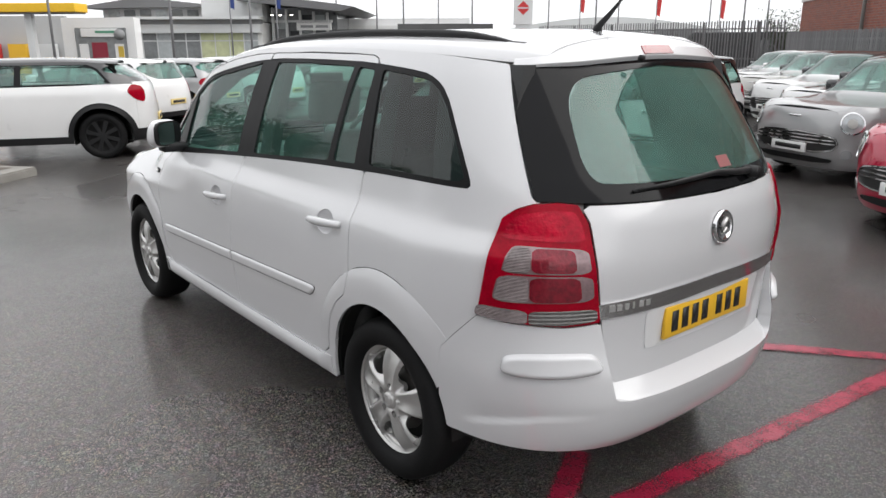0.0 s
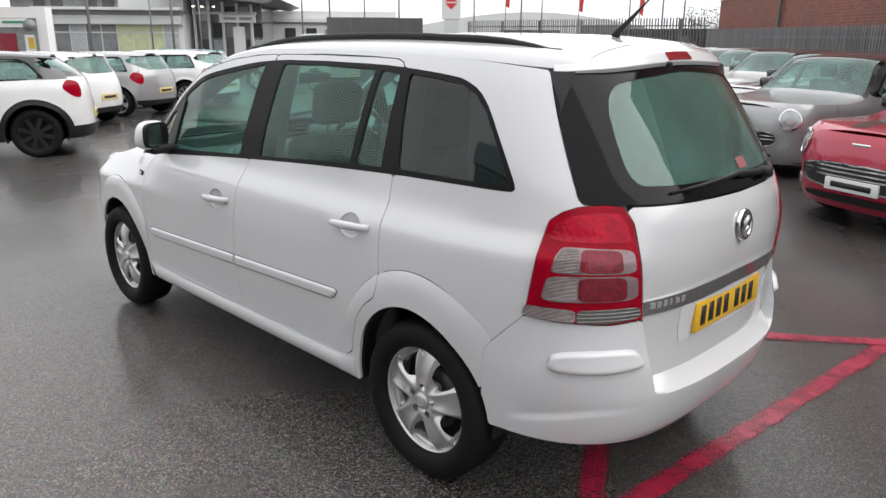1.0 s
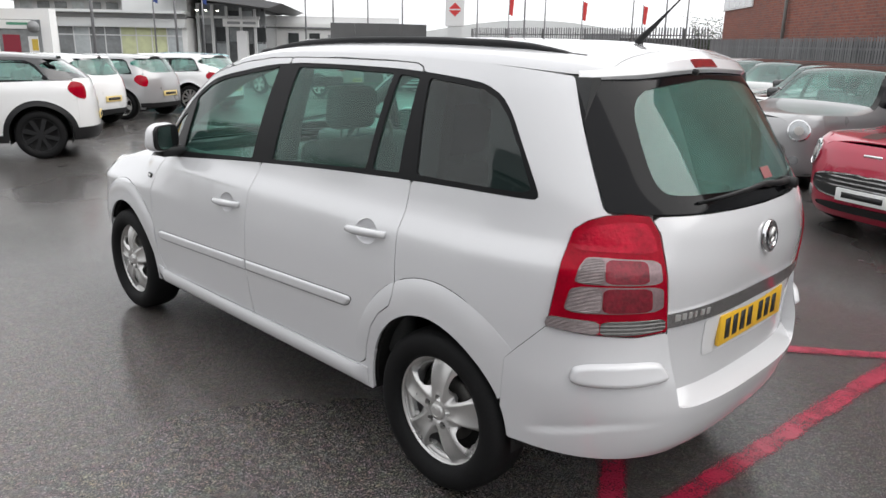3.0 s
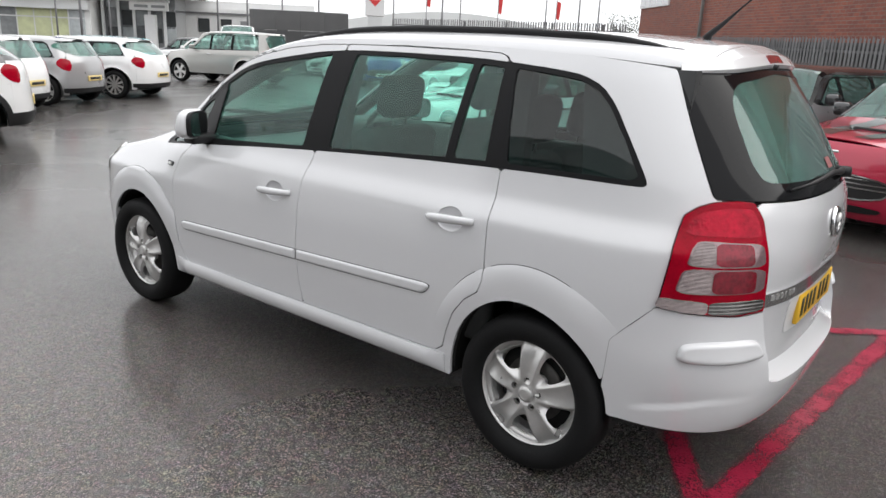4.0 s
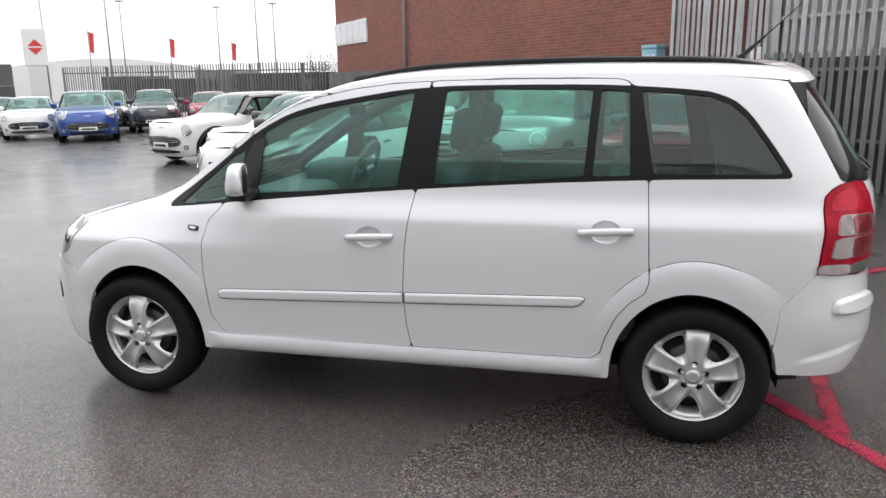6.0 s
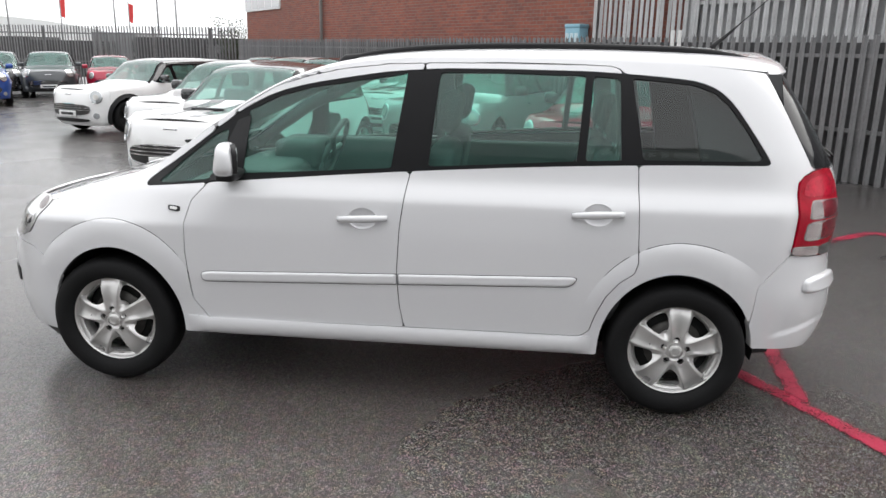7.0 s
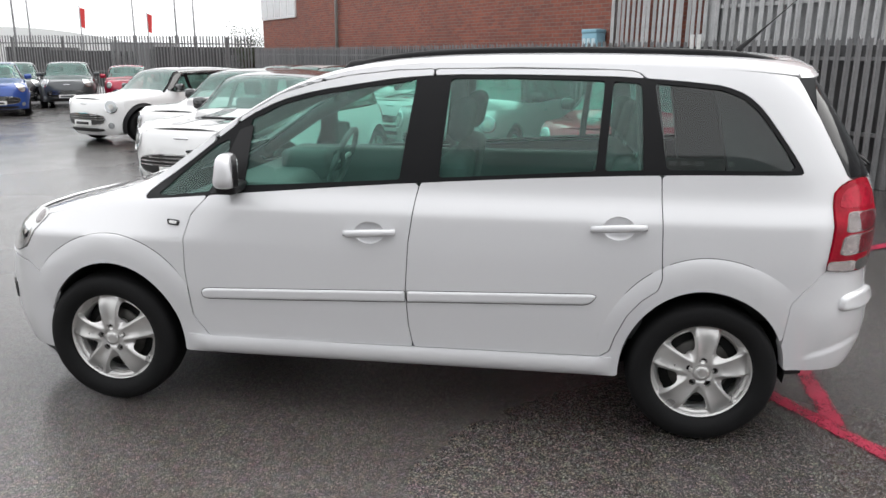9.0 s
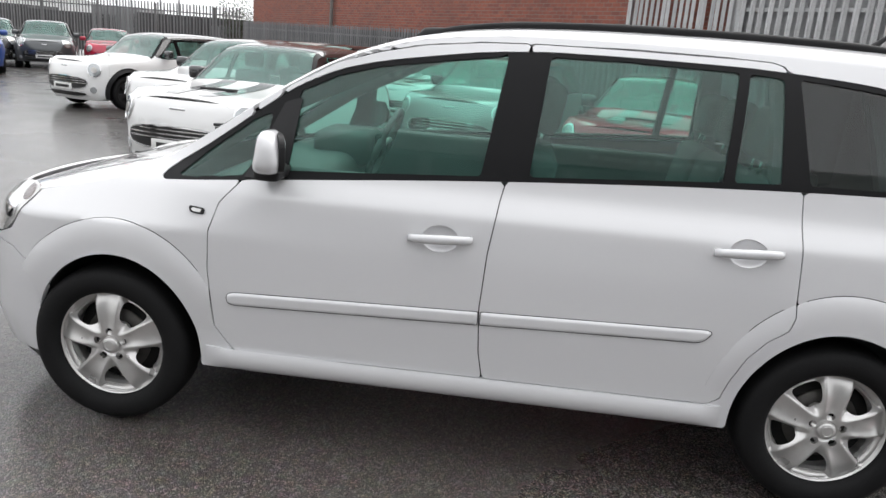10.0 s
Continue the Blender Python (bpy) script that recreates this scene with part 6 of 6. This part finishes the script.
    part("plate_mark", box_bm(fx - .0255, fx - .024, -.2, .2, pz - .025, pz + .025), INK, pl)
    if stripes:
        for s_ in (-1, 1):
            part("bonnet_stripe", sheet(lambda x, y: sk.top(x, y / max(.2, sk.half(max(x, sk.xn), sk.gutter(x))), .004) if True else None, (nose_x + .2, scr0 - .01, .14, .34), .05, [], 0, "flip" if s_ > 0 else ""), stripes, car_ob)
    if spec.get("scoop"):
        part("bonnet_scoop", box_bm(scr0 - .62, scr0 - .54, -.20, .20, hood - .05, hood + .008, .01), BLACK_TRIM, car_ob)
    for s_ in (-1, 1):
        for hx in spec.get("handles", (-.5 * wb - .05,)):
            p = sk.side(hx, belt - .12, .01)
            part("door_handle", box_bm(hx - .09, hx + .09, s_ * -p.y - .015, s_ * -p.y + .015, belt - .135, belt - .105, .008), spec.get("handle_mat", CHROME), car_ob)
    return car_ob


HATCH_MINI = dict(L=3.74, wb=2.47, fo=.74, half=.85, H=1.42, belt=.93, hood=.93, scr0=1.30, scr1=1.80, rake=.16, R=.31, round=True, nose_z=.79, nose_n=2.9, lamp_z=.71, low=.17, pillars=(.05,), pillar=BLACK_GLOSS)
ESTATE_MINI = dict(HATCH_MINI, L=4.25, wb=2.67, fo=.78, H=1.44, half=.90, pillars=(-.1, .75), scoop=False)
TALL_MINI = dict(HATCH_MINI, L=4.11, wb=2.60, fo=.76, half=.895, H=1.56, belt=1.02, hood=1.02, nose_z=.82, lamp_z=.82, R=.335, low=.22, pillars=(-.05, .8))
COUPE_MINI = dict(TALL_MINI, H=1.46, belt=1.04, rake=.50, spokes=8, pillars=(.25,))
SUPERMINI = dict(L=4.06, wb=2.59, fo=.83, half=.865, H=1.42, belt=.94, hood=.96, scr0=1.05, scr1=1.75, rake=.24, R=.315, nose_z=.74, low=.19, pillars=(-.05, .75))
FAMILY_HATCH = dict(SUPERMINI, L=4.42, wb=2.69, fo=.95, half=.90, H=1.41, rake=.44, R=.325, spokes=10, belt=.95)
OFFROADER = dict(L=4.46, wb=2.63, fo=.88, half=.885, H=1.68, belt=1.06, hood=1.05, scr0=1.20, scr1=1.85, rake=.10, R=.355, nose_z=.84, lamp_z=.82, low=.30, pillars=(-.05, .8), step=.06)


def parked(car_ob, nose_xy, heading, length_front):
    """Puts a car with the middle of its nose at a place, looking along heading (degrees from +x)."""
    a = radians(heading)
    x, y = nose_xy[0] - math.cos(a) * length_front, nose_xy[1] - math.sin(a) * length_front
    cx_, cy_ = nose_xy[0] - math.cos(a) * length_front * .6, nose_xy[1] - math.sin(a) * length_front * .6
    e = 1.2
    up_ = Vector(((ground_z(cx_ - e, cy_) - ground_z(cx_ + e, cy_)) / (2 * e), (ground_z(cx_, cy_ - e) - ground_z(cx_, cy_ + e)) / (2 * e), 1)).normalized()
    tilt_ = Vector((0, 0, 1)).rotation_difference(up_).to_matrix().to_4x4()
    return Matrix.Translation((x, y, ground_z(x, y))) @ tilt_ @ pose(0, 0, 0, 0, 0, heading - 180)


def place(car_ob, spec, nose_xy, heading):
    car_ob.matrix_basis = parked(car_ob, nose_xy, heading, spec["wb"] + spec["fo"])
    return car_ob


G1 = "small cars parked in rows"
jcw = place(motor_car("hot_hatch", "red small hatchback with dark stripes and black roof", dict(HATCH_MINI, scoop=True), P_RED, P_BLACK, G1, stripes=P_DARK), HATCH_MINI, (-.12, 4.45), 249)
club = place(motor_car("estate_car", "grey metallic small estate with round chrome-ringed headlamps", ESTATE_MINI, P_GREY, P_BLACK, G1), ESTATE_MINI, (-2.2, 6.6), 251)
m_stripe = place(motor_car("hatchback", "white small hatchback with black bonnet stripes", dict(HATCH_MINI, scoop=True), P_WHITE, P_BLACK, G1, stripes=P_BLACK), HATCH_MINI, (-4.5, 3.5), 258)
m_white = place(motor_car("hatchback", "white small hatchback with black roof", dict(HATCH_MINI), P_WHITE, P_BLACK, G1), HATCH_MINI, (-5.95, 6.1), 256)
m_five = place(motor_car("hatchback", "white small hatchback with black wheels and cladding", dict(HATCH_MINI, L=4.0, wb=2.57, pillars=(-.1, .7)), P_WHITE, P_BLACK, G1, wheel_mat=BLACK_TRIM, cladding=True), dict(HATCH_MINI, wb=2.57), (-9.45, 9.5), 244)


def again(src, spec, nose_xy, heading, label, body=None, roof=None):
    """Another car of the same make, in its own colours."""
    ob = copy_thing(src, parked(src, nose_xy, heading, spec["wb"] + spec["fo"]))
    for o in ob.children_recursive:
        for sl in paint_slots(o):
            new_m = {"body": body, "roof": roof}.get(sl[1])
            if new_m:
                sl[0].link = "OBJECT"
                sl[0].material = new_m
    tagged(ob, label)
    return ob


ROOF_PARTS = ("roof", "windscreen_pillar", "door_mirror")
BODY_PARTS = ("body_side", "tail", "front_bumper", "bonnet")


def paint_slots(o):
    base = o.name.split(".")[0]
    kind = "body" if base in BODY_PARTS else "roof" if base in ("roof", "door_mirror", "upper_side", "tail_pillar") else ""
    return [(sl, kind) for sl in o.material_slots] if kind else []


row = ((-3.45, 9.4), (-5.1, 11.5), (-6.7, 13.7), (-8.3, 15.9), (-9.9, 18.1))
for i, (p, lb, c, r) in enumerate(zip(row, ("white small hatchback with black stripes in the row", "white small hatchback parked in the row", "silver small hatchback parked in the row", "white small hatchback with white roof", "grey small hatchback at the end of the row"),
                                     (P_WHITE, P_WHITE, P_SILVER, P_WHITE, P_GREY), (P_BLACK, P_DARK, P_BLACK, P_WHITE, P_BLACK))):
    again(m_white if i else m_stripe, HATCH_MINI, p, 246, lb, c, r)
tall = place(motor_car("crossover", "blue small crossover with white roof, facing out", TALL_MINI, P_BLUE, P_BLUE, G1), TALL_MINI, (-16.2, 15.85), 308)
again(tall, TALL_MINI, (-16.9, 20.2), 300, "grey small crossover parked by the palisade fence", P_DARK, P_DARK)
again(tall, TALL_MINI, (-18.6, 19.9), 305, "dark small crossover parked by the fence", P_BLACK, P_BLACK)
again(m_white, HATCH_MINI, (-19.3, 16.9), 308, "white small hatchback facing out of its bay", P_WHITE, P_WHITE)
again(m_stripe, HATCH_MINI, (-23.0, 19.4), 310, "white small hatchback with dark stripes by the hoarding", P_WHITE, P_WHITE)
again(m_white, HATCH_MINI, (-15.6, 21.95), 300, "red small hatchback parked by the fence", P_RED, P_RED)

G2 = "cars parked with their tails out"
pace = place(motor_car("crossover_coupe", "white coupe crossover with black roof and arch cladding", COUPE_MINI, P_WHITE, P_BLACK, G2, wheel_mat=BLACK_TRIM, cladding=True), COUPE_MINI, (-11.65, -2.0), 247)
sand = motor_car("hatchback", "white hatchback with its tail to the lane", SUPERMINI, P_WHITE, None, G2)
cors = motor_car("hatchback", "grey three-door hatchback with its tail to the lane", dict(SUPERMINI, L=3.99, wb=2.51, rake=.32, half=.86, H=1.40), P_GREY, None, G2)
astr = motor_car("hatchback", "white family hatchback with multi-spoke wheels", FAMILY_HATCH, P_WHITE, None, G2)
xtr = motor_car("off_roader", "silver boxy off-road car with tall red tail lamps", OFFROADER, P_SILVER, None, G2)


place(sand, SUPERMINI, (-16.6, .9), 216)
place(cors, dict(SUPERMINI, wb=2.51, L=3.99), (-18.0, 2.9), 213)
place(astr, FAMILY_HATCH, (-19.4, 5.0), 211)
teal = again(sand, SUPERMINI, (0, 0), 0, "teal hatchback with its tail to the lane", P_TEAL, P_TEAL)
place(teal, SUPERMINI, (-21.8, 6.7), 207)
place(xtr, OFFROADER, (-22.6, 12.1), 196)

VAN = dict(OFFROADER, L=4.9, wb=3.0, fo=.9, half=.95, H=2.02, belt=1.16, hood=1.15, scr0=1.0, scr1=1.65, rake=.06, pillars=(-.3,))
place(motor_car("van", "white van with a tall roof behind the parked cars", VAN, P_WHITE, None, G2), VAN, (-26.7, 17.6), 318)
again(m_white, HATCH_MINI, (-28.0, 15.0), 200, "white small car at the far side of the lot", P_WHITE, P_WHITE)
again(m_white, HATCH_MINI, (-30.5, 15.8), 205, "dark small car at the far side of the lot", P_BLACK, P_BLACK)
again(m_white, HATCH_MINI, (-30.3, 18.2), 205, "silver small car at the far side of the lot", P_SILVER, P_SILVER)
again(m_white, HATCH_MINI, (-21.6, 22.4), 300, "white small car close to the palisade fence", P_WHITE, P_WHITE)

# ---- trees behind the lot, seen in the glass ----
BARK = mat("bark", (.07, .055, .045), .9, vary=.3, scale=6, fine=40, bump=.01)
LEAF = mat("leaves", (.045, .075, .03), .7, vary=.35, scale=3, fine=30)


def tree(x, y, height, seed):
    rnd = random.Random(seed)
    t = thing("tree", "broad dark green tree standing behind the lot", "tree", "trees behind the lot", at=pose(x, y, 0))
    bm = tube_bm([(0, 0, 0), (.05, .02, height * .25), (.1, -.05, height * .5), (0, 0, height * .8)], [.22, .17, .11, .04], 9)
    tips = []
    for k in range(9):
        a, z0 = k * 2.4 + rnd.random(), height * (.3 + .055 * k)
        r = height * (.30 - .018 * k)
        tip = Vector((r * math.cos(a), r * math.sin(a), z0 + height * .2))
        tube_bm([(0, 0, z0), tip * .5 + Vector((0, 0, z0 * .5)), tip], [.07, .045, .015], 6, bm)
        tips.append(tip)
    tips += [Vector((0, 0, height * .85)), Vector((.3, .2, height * .95))]
    part("trunk", bm, BARK, t)
    bm = bmesh.new()
    for tip in tips:
        for _ in range(130):
            c = tip + Vector((rnd.gauss(0, 1), rnd.gauss(0, 1), rnd.gauss(0, .8))) * height * .095
            u = Vector((rnd.gauss(0, 1), rnd.gauss(0, 1), rnd.gauss(0, 1))).normalized()
            w = u.cross(Vector((rnd.random(), rnd.random(), .3))).normalized()
            s = rnd.uniform(.09, .2)
            bm.faces.new([bm.verts.new(c + u * s), bm.verts.new(c + w * s * .5), bm.verts.new(c - u * s), bm.verts.new(c - w * s * .5)])
    part("crown", bm, LEAF, t, smooth=False)


for i, (x, y, h) in enumerate(((-30, -15, 6.5), (-36, -20, 7.5), (-27, -21, 6), (-42, -17, 8), (-24, -26, 7), (-19, -24, 6.5))):
    tree(x, y, h, i + 5)


def shrub(x, y, height, seed):
    """A thin scrubby bush, more twigs than leaves."""
    rnd = random.Random(seed)
    t = thing("shrub", "thin scrubby bush growing through the palisade fence", "bush", at=pose(x, y, 0))
    bm, tips = bmesh.new(), []
    for k in range(34):
        a, lean = k * 2.4, rnd.uniform(.15, .55)
        tip = Vector((math.cos(a) * lean * height * .6, math.sin(a) * lean * height * .6, height * rnd.uniform(.65, 1.0)))
        tube_bm([(0, 0, 0), tip * .5 + Vector((rnd.uniform(-.1, .1), rnd.uniform(-.1, .1), .15)), tip], [.022, .013, .004], 5, bm)
        tips += [tip, tip * .8, tip * .6]
    part("stems", bm, BARK, t)
    bm = bmesh.new()
    for tip in tips:
        for _ in range(14):
            c = tip + Vector((rnd.gauss(0, 1), rnd.gauss(0, 1), rnd.gauss(0, 1))) * .13
            u = Vector((rnd.gauss(0, 1), rnd.gauss(0, 1), rnd.gauss(0, 1))).normalized()
            w = u.cross(Vector((rnd.random(), rnd.random(), .3))).normalized()
            bm.faces.new([bm.verts.new(c + u * .05), bm.verts.new(c + w * .02), bm.verts.new(c - u * .05), bm.verts.new(c - w * .02)])
    part("leaves", bm, LEAF, t, smooth=False)


shrub(-13.6, 28.6, 2.75, 3)


# walls, posts and trunks run down to where the ground has fallen away
for ob in list(bpy.data.objects):
    top_ob = ob
    while top_ob.parent:
        top_ob = top_ob.parent
    if ob.type != "MESH" or ob.data.users > 1 or top_ob.get("category") in ("car", "ground", "road marking", "kerb", "fence"):
        continue
    place_m = ob.matrix_world if not ob.parent else top_ob.matrix_basis @ (ob.matrix_basis if ob.parent == top_ob else ob.parent.matrix_basis @ ob.matrix_basis)
    low_ = ground_z(*place_m.translation[:2])
    if low_ > -.02 or top_ob == ob and ob.name.startswith(("ground", "bay_line")):
        continue
    for v in ob.data.vertices:
        if abs((place_m @ v.co).z) < .012:
            v.co.z += low_ - .05
